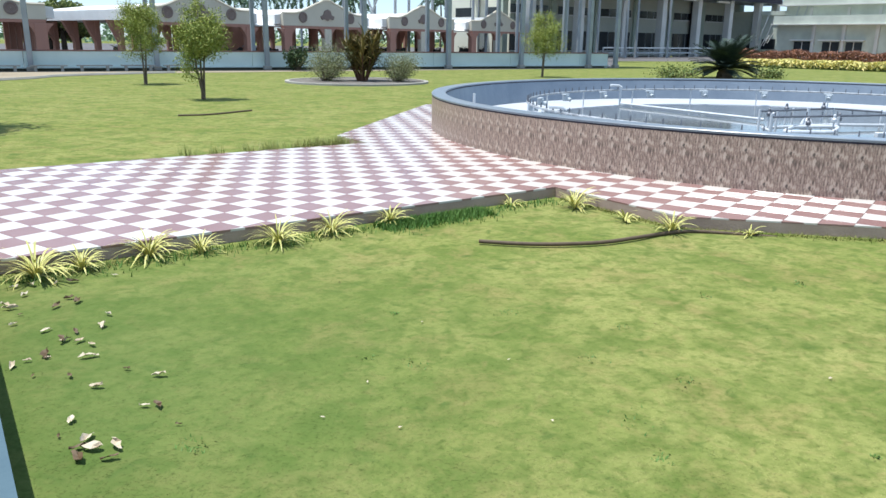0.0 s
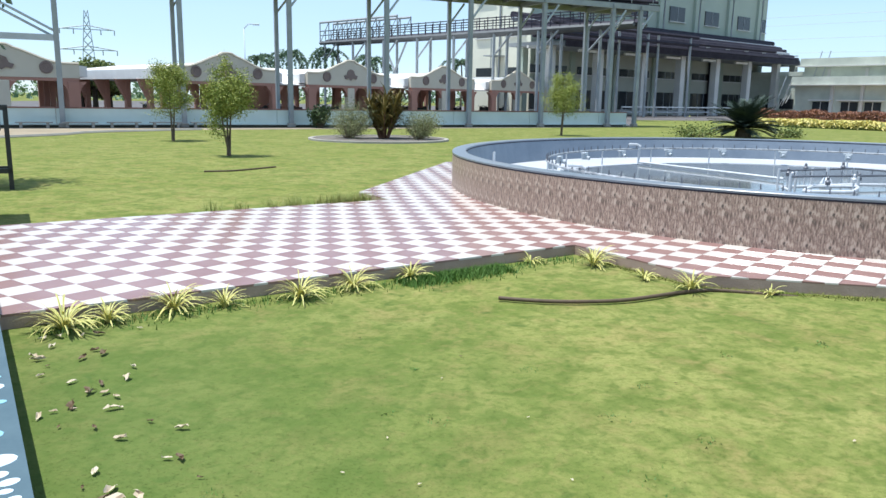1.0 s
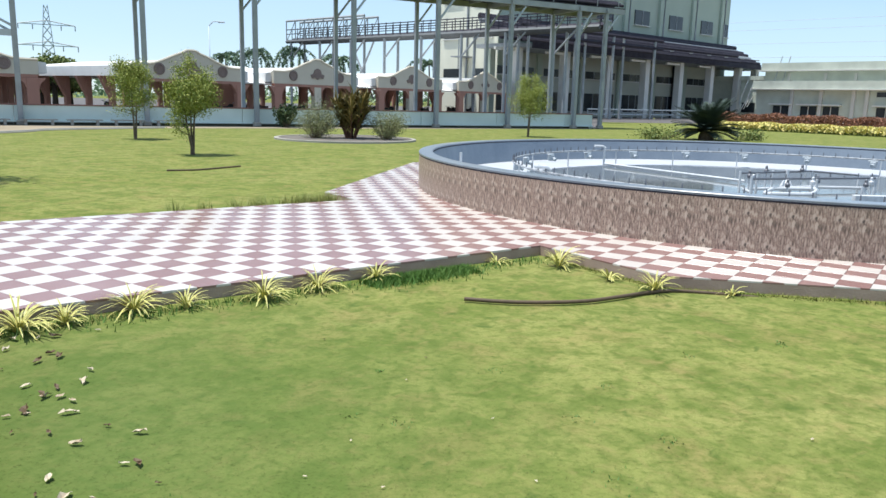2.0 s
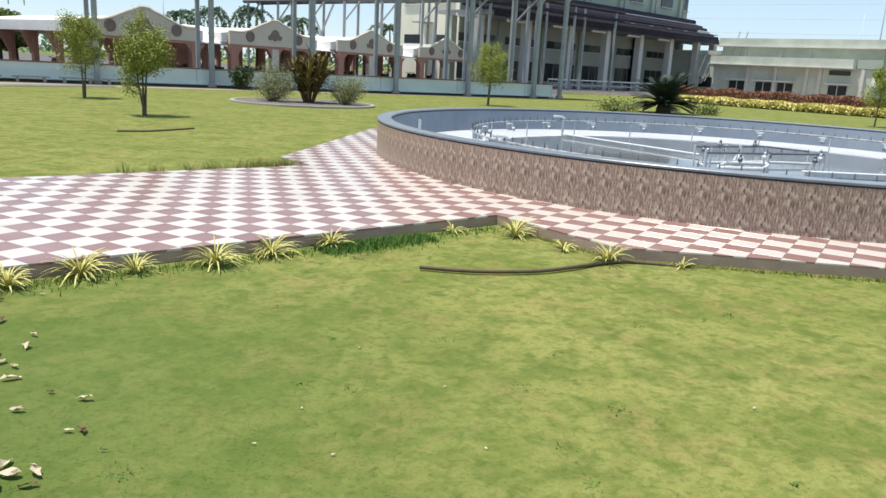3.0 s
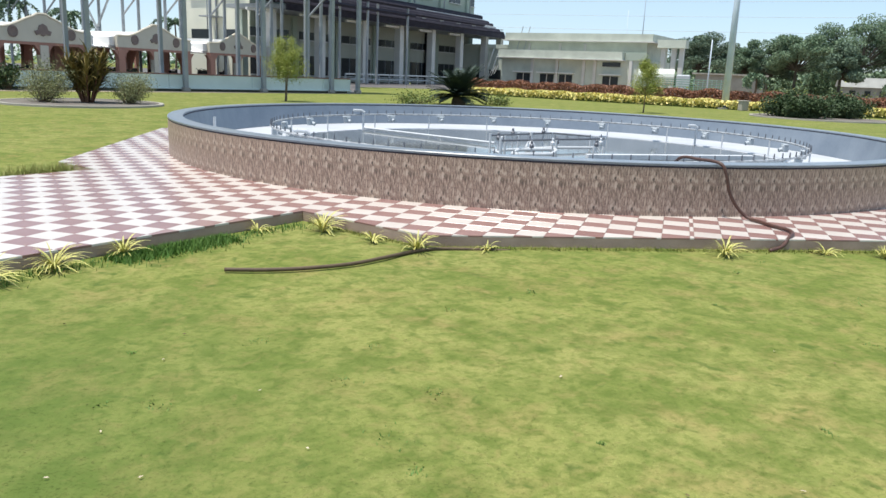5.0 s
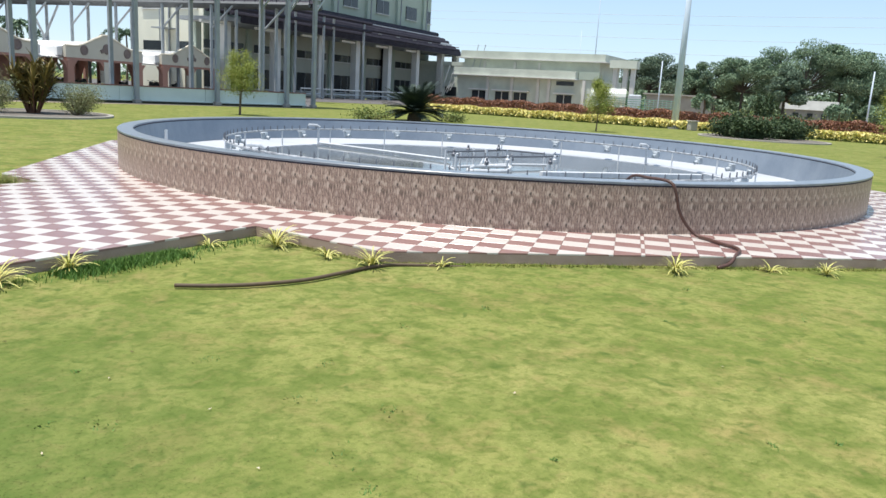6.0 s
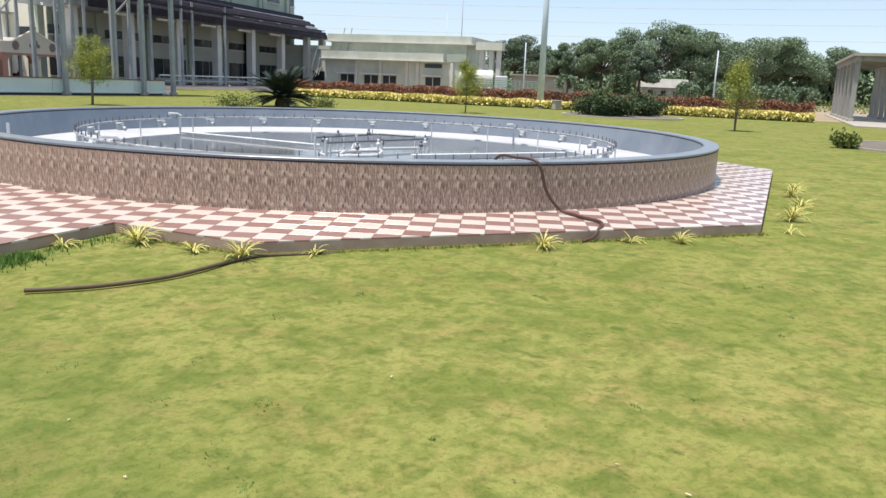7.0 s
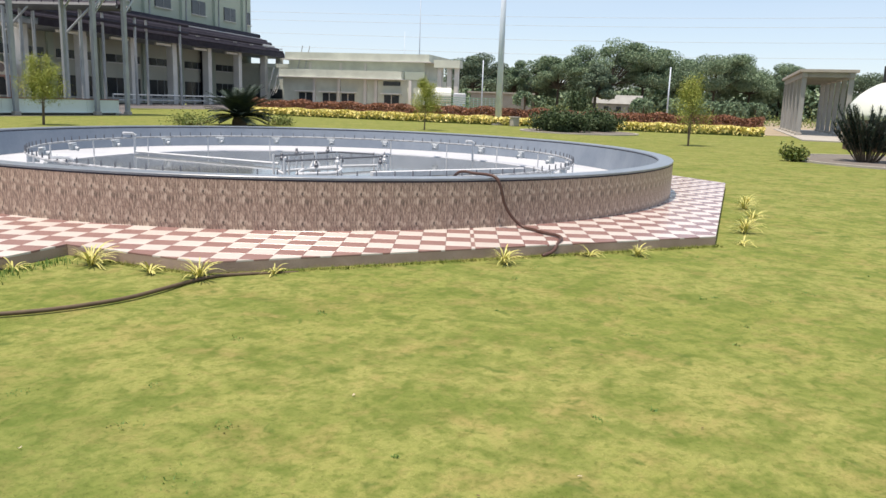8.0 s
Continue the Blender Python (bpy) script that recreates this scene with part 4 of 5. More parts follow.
for u in (1.2, 2.2):
    part("ladder", tube(B(), [(u, 1.5, 4.6), (u + 0.8, 1.5, 7.9)], 0.06, 6), STEEL_LIGHT, annex)
port = thing("concrete_portal", "bare concrete portal frame beside the annex", "portal", (SC * (a1 + ad * 1.2).x, SC * (a1 + ad * 1.2).y, -0.44), math.degrees(math.atan2(ad.y, ad.x)))
port.scale = (SC, SC, SC)
for u in (0.4, 1.6, 2.5):
    part("column", box(B(), (u, 1.0, 2.9), (0.5, 0.5, 5.8)), COLUMN, port)
part("beam", box(B(), (1.4, 1.0, 6.0), (3.2, 1.4, 0.9)), FACADE_WARM, port)


# ---- planting ----
def young_tree(at, height, width, leaf, seed, label, stems=2, low=0.36, n=14000, point=0.35):
    """A slim young tree: feathery sprays that thin out and grey towards the foot of the crown."""
    rng = np.random.default_rng(seed)
    t = thing("young_tree", label, "tree", at)
    bm = B()
    cs = []
    for s in range(stems):
        a = rng.uniform(0, 6.28)
        lean = Vector((math.cos(a), math.sin(a), 0)) * width * 0.09 * (0.3 + s)
        top = Vector((0, 0, height * (0.93 - 0.12 * s))) + lean
        tube(bm, smooth_path([(0.03 * s, 0, -0.05), tuple(Vector((0, 0, height * 0.3)) + lean * 0.45), tuple(top)], 4), 0.05, 7, r2=0.008)
        for b in range(46 // stems):
            f = low + (1.0 - low) * rng.uniform(0, 1) ** 0.85
            p = Vector((0, 0, top.z * f)) + lean * f
            a2 = rng.uniform(0, 6.28)
            g = (f - low) / (1 - low)
            reach = width * 0.43 * rng.uniform(0.45, 1.05) * (0.55 + 0.75 * math.sin(math.pi * min(1, 0.22 + 0.62 * g))) * (1 - point * g)
            q = p + Vector((math.cos(a2) * reach, math.sin(a2) * reach, height * 0.13 * rng.uniform(0.2, 1.3)))
            tube(bm, [p, q], 0.012, 5, r2=0.004)
            k = int(n / 46 * (0.35 + 1.1 * g))
            u = rng.uniform(0.3, 1.12, (k, 1))
            spray = np.array(p) + (np.array(q) - np.array(p)) * u
            cs.append(spray + rng.normal(size=(k, 3)) * (width * 0.06, width * 0.06, width * 0.075))
    part("trunk", bm, BARK, t, "thin brown trunk with twigs")
    leaf_mesh("crown", np.concatenate(cs), 0.027, leaf, t, rng, long=3.0)
    return t


young_tree((-10.93, 29.79, 0), 2.75, 2.0, LEAF_YOUNG, 1, "young light-green tree with feathery crown on lawn")
young_tree((-6.74, 22.84, 0), 2.6, 1.6, LEAF_YOUNG, 2, "young light-green tree with sparse lower crown on lawn", low=0.28, stems=3)
young_tree((5.63, 40.13, 0), 2.85, 2.2, LEAF_YOUNG, 3, "young yellow-green tree behind the fountain pool")
young_tree((25.22, 37.42, 0), 2.75, 2.0, LEAF_YOUNG, 4, "young green tree beside the yellow hedge", stems=1, point=0.5)
young_tree((31.06, 23.34, 0), 3.05, 2.5, LEAF_YOUNG, 5, "young light-green tree with pointed crown on lawn", low=0.22, point=0.75, n=9000)


def disc(name, at, r, material, label, category, ring=None):
    t = thing(name, label, category, at)
    bm = B()
    bmesh.ops.create_circle(bm, cap_ends=True, segments=48, radius=r - 0.05, matrix=Matrix.Translation((0, 0, 0.05)))
    part("soil", bm, material, t, "bare grey-brown soil")
    part("edging", lathe(B(), [(r - 0.1, -0.05), (r - 0.1, 0.07), (r + 0.08, 0.07), (r + 0.08, -0.05)], 48), ring or FIELD_CONC, t, "pale concrete edging")
    return t


disc("planting_island", (-3.2, 33.2, 0), 2.95, BED_SOIL, "round kerbed planting bed on the lawn", "flower bed")


def shrub(name, at, w, h, leaf, size, n, seed, label, stems=True, spread=0.75, upright=False):
    rng = np.random.default_rng(seed)
    t = thing(name, label, "shrub", at)
    cs, bm = [], B()
    for k in range(26):
        a, r = rng.uniform(0, 6.28), w / 2 * math.sqrt(rng.uniform(0, 1)) * spread
        top = Vector((r * math.cos(a), r * math.sin(a), h * rng.uniform(0.55, 1.0) * (1 - 0.35 * (2 * r / w) ** 2)))
        tube(bm, [(top.x * 0.15, top.y * 0.15, -0.03), tuple(top)], 0.018 * max(1, h / 1.5), 5, r2=0.006)
        k2 = n // 26
        f = rng.uniform(0.25 if not upright else 0.1, 1.05, (k2, 1))
        base = np.array((top.x * 0.15, top.y * 0.15, 0.0))
        cs.append(base + (np.array(top) - base) * f + rng.normal(size=(k2, 3)) * w * 0.055)
    part("branchwork", bm, BARK, t)
    leaf_mesh("foliage", np.concatenate(cs), size, leaf, t, rng)
    return t




def strap_shrub(name, at, w, h, leaf, stem, seed, label, stems=16, leaves=26, blade=(0.45, 0.8), flare=1.0, thick=0.03):
    """Stems from one foot, each carrying long pointed strap leaves that rise and arch outwards."""
    rng = np.random.default_rng(seed)
    t = thing(name, label, "shrub", at)
    bm, v, f = B(), [], []
    for k in range(stems):
        a, r = rng.uniform(0, 6.28), w * 0.5 * math.sqrt(rng.uniform(0, 1))
        foot = Vector((0.25 * r * math.cos(a), 0.25 * r * math.sin(a), -0.04))
        head = Vector((flare * r * math.cos(a), flare * r * math.sin(a), h * rng.uniform(0.45, 0.8)))
        tube(bm, [foot, head], thick, 6, r2=thick * 0.5)
        for b in range(leaves):
            g = rng.uniform(0.3, 1.08)
            p = foot.lerp(head, g)
            a2, el, L2 = rng.uniform(0, 6.28), rng.uniform(0.15, 1.45), rng.uniform(*blade)
            side = Vector((-math.sin(a2), math.cos(a2), 0)) * L2 * 0.055
            prev = None
            for i in range(4):
                ww = (0.7, 1.0, 0.75, 0.08)[i]
                cur = len(v)
                v += [tuple(p - side * ww), tuple(p + side * ww)]
                if prev is not None:
                    f.append((prev, prev + 1, cur + 1, cur))
                prev = cur
                p = p + Vector((math.cos(a2) * math.cos(el), math.sin(a2) * math.cos(el), math.sin(el))) * L2 / 3
                el -= rng.uniform(0.05, 0.35)
    part("branchwork", bm, stem, t, "clustered upright stems")
    me = bpy.data.meshes.new("foliage")
    me.from_pydata(v, [], f)
    me.materials.append(leaf)
    new("foliage", me).parent = t
    return t


strap_shrub("croton_shrub", (-3.0, 33.3, 0.05), 1.7, 2.2, LEAF_RUST, STEM_RED, 11, "rust and dark green tall croton shrub", stems=24, leaves=60, thick=0.035)
shrub("grey_shrub", (-4.5, 33.0, 0.05), 3.3, 1.5, LEAF_GREY, 0.032, 9000, 12, "sparse grey-green twiggy shrub in the bed")
shrub("grey_shrub", (-1.5, 33.2, 0.05), 2.8, 1.25, LEAF_GREY, 0.032, 7000, 13, "sparse grey-green twiggy shrub in the bed")
shrub("dark_shrub", (-7.6, 44.2, 0), 1.7, 1.4, LEAF_DARK, 0.1, 1500, 14, "dark green shrub in front of the boundary wall")
shrub("rounded_bush", (38.6, 36.6, 0.03), 3.6, 1.3, LEAF_DARK, 0.09, 14000, 15, "broad dark green bush in kerbed bed", spread=1.0)
shrub("rounded_bush", (34.6, 35.7, 0.03), 3.8, 1.35, LEAF_DARK, 0.09, 12000, 16, "broad dark green bush in kerbed bed", spread=1.0)
shrub("tall_bush", (46.8, 46.6, 0), 2.6, 3.4, LEAF_DARK, 0.1, 8000, 17, "tall dark green bush behind the red hedge")
disc("planting_island", (36.0, 35.6, 0), 3.7, BED_SOIL, "round kerbed bed under dark bushes", "flower bed")
disc("planting_island", (30.6, 13.3, 0), 4.1, BED_SOIL, "round kerbed bed with dark bushes", "flower bed")
strap_shrub("spiky_bush", (29.2, 14.0, 0.05), 2.7, 2.35, LEAF_CYCAD, BARK, 18, "dark grey-green upright bush flaring from one foot", stems=75, leaves=190, blade=(0.12, 0.26), flare=0.95, thick=0.016)
shrub("low_bush", (26.8, 15.4, 0.05), 1.5, 0.5, LEAF_OLIVE, 0.08, 1500, 19, "low olive-green bush on bed edge")


def cycad(at, seed):
    rng = np.random.default_rng(seed)
    t = thing("cycad", "dark green cycad palm with stiff arching fronds", "palm", at)
    part("trunk", lathe(B(), [(0.02, -0.05), (0.34, -0.05), (0.32, 0.2), (0.26, 0.34), (0.02, 0.4)], 14), BARK, t, "short shaggy trunk")
    for k in range(105):
        a, up = rng.uniform(0, 6.28), rng.uniform(0.1, 1.5)
        L2 = rng.uniform(1.35, 1.95) * (0.75 + 0.25 * math.sin(up))
        pts = []
        for i in range(9):
            f = i / 8
            d = L2 * f
            el = up - 0.4 * f
            pts.append(Vector((math.cos(a) * d * math.cos(el), math.sin(a) * d * math.cos(el), max(0.05, 0.34 + d * math.sin(el)))))
        me_v, me_f = [], []
        side = Vector((-math.sin(a), math.cos(a), 0))
        for i in range(44):
            f = 0.12 + 0.88 * i / 43
            q = pts[min(7, int(f * 8))].lerp(pts[min(8, int(f * 8) + 1)], f * 8 - int(f * 8))
            w = 0.32 * math.sin(math.pi * min(1, 0.15 + 0.85 * f)) + 0.05
            tang = (pts[min(8, int(f * 8) + 1)] - pts[max(0, min(7, int(f * 8)))]).normalized()
            for s in (-1, 1):
                tip = q + side * s * w + tang * w * 0.6 + Vector((0, 0, 0.04))
                b = len(me_v)
                me_v += [tuple(q - tang * 0.016), tuple(q + tang * 0.016), tuple(tip)]
                me_f.append((b, b + 1, b + 2))
        b = len(me_v)
        for i in range(8):
            p, q = pts[i], pts[i + 1]
            c = len(me_v)
            me_v += [tuple(p - side * 0.012), tuple(p + side * 0.012), tuple(q + side * 0.012), tuple(q - side * 0.012)]
            me_f.append((c, c + 1, c + 2, c + 3))
        me = bpy.data.meshes.new("frond")
        me.from_pydata(me_v, [], me_f)
        me.materials.append(LEAF_CYCAD)
        new("frond", me).parent = t


cycad((15.6, 41.5, 0), 3)
[o for o in scene.objects if o.name == "cycad"][0].scale = (1.25, 1.25, 1.25)
shrub("low_plants", (13.0, 41.3, 0), 4.0, 0.45, LEAF_OLIVE, 0.07, 1500, 21, "low green plants round the cycad")
shrub("low_plants", (18.2, 42.0, 0), 2.6, 0.5, LEAF_OLIVE, 0.07, 1000, 22, "low green plants round the cycad")


# hedges
def hedge(name, a, b, w, h, leaf, size, n, seed, label):
    rng = np.random.default_rng(seed)
    t = thing(name, label, "hedge")
    a, b = np.array(a, float), np.array(b, float)
    d = (b - a) / np.linalg.norm(b - a)
    nn = np.array((-d[1], d[0]))
    L2 = np.linalg.norm(b - a)
    core = prism(B(), [tuple(a - nn * w * .32), tuple(b - nn * w * .32), tuple(b + nn * w * .32), tuple(a + nn * w * .32)], -0.02, h * 0.55)
    part("core", core, LEAF_OLIVE if leaf is LEAF_YELLOW else leaf, t)
    s = rng.uniform(0, L2, n)
    o = rng.normal(0, w * 0.3, n)
    wave = 0.92 + 0.1 * np.sin(s * 2.1) * np.sin(s * 0.63 + 1)
    z = h * wave * np.sqrt(rng.uniform(0.02, 1, n))
    c = np.c_[a[0] + d[0] * s + nn[0] * o, a[1] + d[1] * s + nn[1] * o, z]
    leaf_mesh("foliage", c, size, leaf, t, rng, kind="stuff")
    return t


hedge("yellow_hedge", (24.6, 65), (49.5, 31), 1.0, 0.66, LEAF_YELLOW, 0.14, 46000, 31, "low bright yellow leafy hedge along the lawn")
hedge("red_hedge", (25.6, 66), (51.2, 32.2), 1.2, 1.4, LEAF_RED, 0.09, 52000, 32, "clipped dark red hedge behind yellow one")


# ---- far trees ----
def far_tree(at, height, width, leaf, seed, label, n=25500):
    rng = np.random.default_rng(seed)
    t = thing("tree", label, "tree", at, group="woodland trees")
    bm = tube(B(), [(0, 0, -0.2), (0, 0, height * 0.6)], 0.3, 7, r2=0.15)
    cs = []
    for k in range(30):
        a, r = rng.uniform(0, 6.28), width * 0.42 * math.sqrt(rng.uniform(0, 1))
        q = np.array((r * math.cos(a), r * math.sin(a), height * rng.uniform(0.42, 0.86) * (1 - 0.25 * (2 * r / width) ** 2)))
        tube(bm, [(0, 0, height * 0.35), tuple(q)], 0.12, 5, r2=0.04)
        ball = rng.normal(size=(n // 30, 3))
        ball *= (rng.uniform(0, 1, (n // 30, 1)) ** 0.4) / np.linalg.norm(ball, axis=1)[:, None]
        cs.append(q + ball * (width * 0.17, width * 0.17, height * 0.085) * rng.uniform(0.6, 1.2))
    part("trunk", bm, BARK_DARK, t)
    leaf_mesh("crown", np.concatenate(cs), 0.2, leaf, t, rng, long=1.4)
    return t


rng = np.random.default_rng(8)
for az, d, hgt, wid in ((33.5, 165, 7.6, 9), (37.4, 150, 10.6, 13), (40.4, 160, 10.0, 8), (39.2, 175, 9.5, 10), (41.9, 155, 8.6, 9), (43.6, 150, 11.5, 12), (45.4, 170, 11.5, 12),
                        (47.4, 150, 14.0, 15), (49.6, 155, 13.5, 14), (52.0, 165, 11.6, 14), (54.4, 155, 12.4, 15), (56.7, 160, 12.2, 14), (58.6, 165, 10.5, 13), (61, 170, 10.0, 13),
                        (64, 160, 9.5, 14), (67.5, 160, 10, 14), (40.5, 190, 9.5, 12), (50.8, 200, 14, 16), (46.3, 130, 8.0, 7)):
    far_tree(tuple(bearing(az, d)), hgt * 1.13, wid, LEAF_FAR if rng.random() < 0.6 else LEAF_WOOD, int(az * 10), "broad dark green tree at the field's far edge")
for az, d, hgt, wid in ((-24.9, 78, 5.9, 4.2), (-24.0, 80, 4.2, 3.6), (-25.7, 80, 4.4, 3.6)):
    far_tree(tuple(bearing(az, d)), hgt, wid, LEAF_OLIVE, int(-az * 10), "dense green tree behind the boundary wall", 5000)
belt = []
for k in range(26000):
    az, d = rng.uniform(-75, 80), rng.uniform(210, 330)
    if rng.random() < 0.3:
        az = rng.uniform(28, 72)
    p = bearing(az, d)
    belt.append((p.x, p.y, min(6.5, abs(rng.normal(0, 3.4))) + 0.3))
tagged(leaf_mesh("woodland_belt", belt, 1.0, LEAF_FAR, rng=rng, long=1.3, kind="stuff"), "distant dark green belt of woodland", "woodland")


under = []
for k in range(30000):
    p = bearing(rng.uniform(31, 76), rng.uniform(160, 190))
    under.append((p.x, p.y, rng.uniform(0.1, 5.2 + 1.6 * math.sin(p.x * 0.17) * math.sin(p.y * 0.21))))
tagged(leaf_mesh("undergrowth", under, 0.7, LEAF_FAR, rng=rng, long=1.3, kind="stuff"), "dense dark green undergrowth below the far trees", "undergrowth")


def coconut(at, h, seed):
    rng = np.random.default_rng(seed)
    t = thing("palm_tree", "slim palm with drooping feathery crown", "palm", at, group="palms")
    part("trunk", tube(B(), smooth_path([(0, 0, -.1), (0.2, 0, h * .5), (0.1, 0.1, h)], 4), 0.16, 7, r2=0.1), BARK, t)
    cs = []
    for k in range(16):
        a = rng.uniform(0, 6.28)
        L2, up = h * 0.36 + 0.8, rng.uniform(-0.1, 1.25)
        f = rng.uniform(0.05, 1, 110)[:, None]
        el = up - 1.5 * f
        p = np.c_[math.cos(a) * L2 * f * np.cos(el * .8), math.sin(a) * L2 * f * np.cos(el * .8), h + L2 * f * np.sin(el) * 0.8]
        cs.append(p + rng.normal(size=p.shape) * (0.09, 0.09, 0.05) - np.c_[np.zeros((110, 2)), rng.uniform(0, 0.28, 110)])
    leaf_mesh("crown", np.concatenate(cs), 0.16, LEAF_FAR, t, rng, long=3.2)


for k, (az, d, hh) in enumerate(((-11.9, 110, 7.5), (-8.9, 105, 7.6), (-6.0, 112, 7.2), (0.5, 115, 7.0), (-14, 118, 7.3), (44.9, 110, 3.2), (51.8, 100, 2.6), (53.2, 104, 2.8), (54.4, 100, 2.4), (55.8, 100, 2.4), (49.7, 106, 2.6), (41.2, 110, 3.0), (57.2, 104, 2.4))):
    coconut(tuple(bearing(az, d)), hh, 60 + k)
# scrub along the field
scr = []
for k in range(9000):
    p = bearing(rng.uniform(36, 70), rng.uniform(98, 140))
    scr.append((p.x, p.y, abs(rng.normal(0, 0.6 + 0.5 * math.sin(p.x * 0.31) * math.sin(p.y * 0.23)))))
tagged(leaf_mesh("field_scrub", scr, 0.16, LEAF_OLIVE, rng=rng, kind="stuff"), "patchy green scrub on the dry field", "scrub")

# ---- far buildings and posts on the field ----
hut = thing("farm_house", "small grey-roofed house among the trees", "house", tuple(bearing(47.9, 142)), -40)
hut.scale = (0.72, 0.72, 0.8)
part("wall", box(B(), (0, 0, 1.4), (10, 5, 2.8)), PERGOLA_GREY, hut)
part("roof", prism(B(), [(-3.2, 2.7), (3.2, 2.7), (0, 4.6)], -6, 6, pose(0, 0, 0, 90, 0, 90)), PERGOLA_GREY, hut, "grey sheet roof")
for u in (-3, 0, 3):
    part("window", box(B(), (u, -2.52, 1.5), (1.2, 0.1, 1.1)), WINDOW, hut)
lowb = thing("shed_house", "low brownish outbuilding beside the fence", "house", tuple(bearing(39.5, 118)), -40)
part("wall", box(B(), (0, 0, 1.5), (9, 5, 3)), FIELD_CONC, lowb)
part("roof", box(B(), (0, 0, 3.1), (10, 6, 0.2)), FIELD_CONC, lowb)
fence = thing("wire_fence", "green mesh fence on slim posts", "fence")
for k in range(22):
    p = bearing(33.3 + 0.3 * k, 97)
    part("post", tube(B(), [p, p + Vector((0, 0, 2.2))], 0.05, 5), STEEL_LIGHT, fence)
for zz in np.linspace(0.3, 2.1, 8):
    part("wire", tube(B(), [bearing(33.3, 97, zz), bearing(39.6, 97, zz)], 0.035, 4), mat("fence_green", (0.10, 0.24, 0.16), rough=0.7) if zz < 0.4 else bpy.data.materials["fence_green"], fence)
van = thing("white_tanker", "white tank vehicle parked behind the fence", "truck", tuple(bearing(34.6, 112)), -35)
part("tank", tube(B(), [(-2.4, 0, 2.4), (2.4, 0, 2.4)], 1.1, 16), TANK_WHITE, van)
part("cab", box(B(), (3.6, 0, 1.7), (1.8, 2.2, 2.2), 0, 0.15), STEEL_LIGHT, van)
for u in (-1.8, 0.2, 3.5):
    for o in (-1, 1):
        part("wheel", lathe(B(), [(.2, -.15), (.5, -.15), (.5, .15), (.2, .15)], 14), BLACK, van).matrix_basis = pose(u, o, .5, 90)


def mast(name, at, h, r0, r1, label, category, head=False):
    t = thing(name, label, category, at)
    part("pole", tube(B(), [(0, 0, -0.1), (0, 0, h)], r0, 12, r2=r1), MAST_GREY, t, "grey tapering steel pole", smooth=True)
    part("base", lathe(B(), [(0.02, 0), (r0 * 2, 0), (r0 * 2, 0.12), (0.02, 0.14)], 14), FIELD_CONC, t)
    if head:
        part("lamp_head", box(B(), (0, 0, h), (1.6, 0.4, 0.3), 0, 0.05), STEEL, t)
    return t


mast("lamp_post", tuple(bearing(39.4, 60)), 14, 0.27, 0.16, "tall grey lamp mast at the lawn's edge", "lamp post", True)
# overhanging tree beside the path
ot = thing("tree", "dark leafy tree leaning over the path edge", "tree", (-11.7, 14.7, 0))
bm = tube(B(), smooth_path([(0, 0, -.1), (0.1, 0.1, 1.4), (0.5, 0, 2.8), (1.6, -0.3, 3.4), (2.7, -0.5, 2.5)], 4), 0.12, 8, r2=0.025)
tube(bm, [(0.5, 0, 2.8), (0.2, 0.8, 4.2)], 0.06, 6, r2=0.02)
tube(bm, [(1.6, -0.3, 3.4), (2.2, 0.5, 3.9)], 0.04, 6, r2=0.015)
part("trunk", bm, BARK, ot)
rg = np.random.default_rng(71)
cs = [np.array(q) + rg.normal(size=(500, 3)) * s for q, s in (((0.2, .8, 4.2), .6), ((0.3, -.3, 3.8), .55), ((1.2, 0.2, 3.9), .45), ((1.9, -.3, 3.5), .3), ((2.2, .5, 3.9), .35), ((2.45, -.45, 2.75), .24), ((2.75, -.5, 2.35), .2), ((-.8, 0, 3.6), .6))]
leaf_mesh("crown", np.concatenate(cs), 0.11, LEAF_DARK, ot, rg)
bx = thing("junction_box", "small pale junction box near the lamp mast", "box", (38.16, 44.5, 0))
part("cabinet", box(B(), (0, 0, 0.32), (0.6, 0.45, 0.64), 0, 0.03), FIELD_CONC, bx)
part("lid", box(B(), (0, 0, 0.67), (0.72, 0.55, 0.08), 0, 0.02), FIELD_CONC, bx)
mast("antenna_mast", tuple(bearing(33.4, 140)), 26, 0.10, 0.05, "thin distant radio mast", "mast")
mast("antenna_mast", tuple(bearing(32.3, 170)), 16, 0.07, 0.04, "thin distant radio mast", "mast")
mast("wooden_pole", tuple(bearing(51.4, 95)), 6.4, 0.10, 0.07, "slim pale utility pole on the field", "utility pole")
mast("wooden_pole", tuple(bearing(38.1, 92)), 6.5, 0.08, 0.06, "slim pale utility pole near fence", "utility pole")
sl = mast("street_lamp", tuple(bearing(-15.0, 92)), 9.2, 0.1, 0.06, "slim distant street lamp", "street lamp")
part("arm", tube(B(), [(0, 0, 9.2), (0.5, 0, 9.7), (1.2, 0, 9.7)], 0.06, 6), STEEL_LIGHT, sl)
part("lamp_head", box(B(), (1.4, 0, 9.65), (0.7, 0.3, 0.16), 0, 0.04), STEEL_LIGHT, sl)

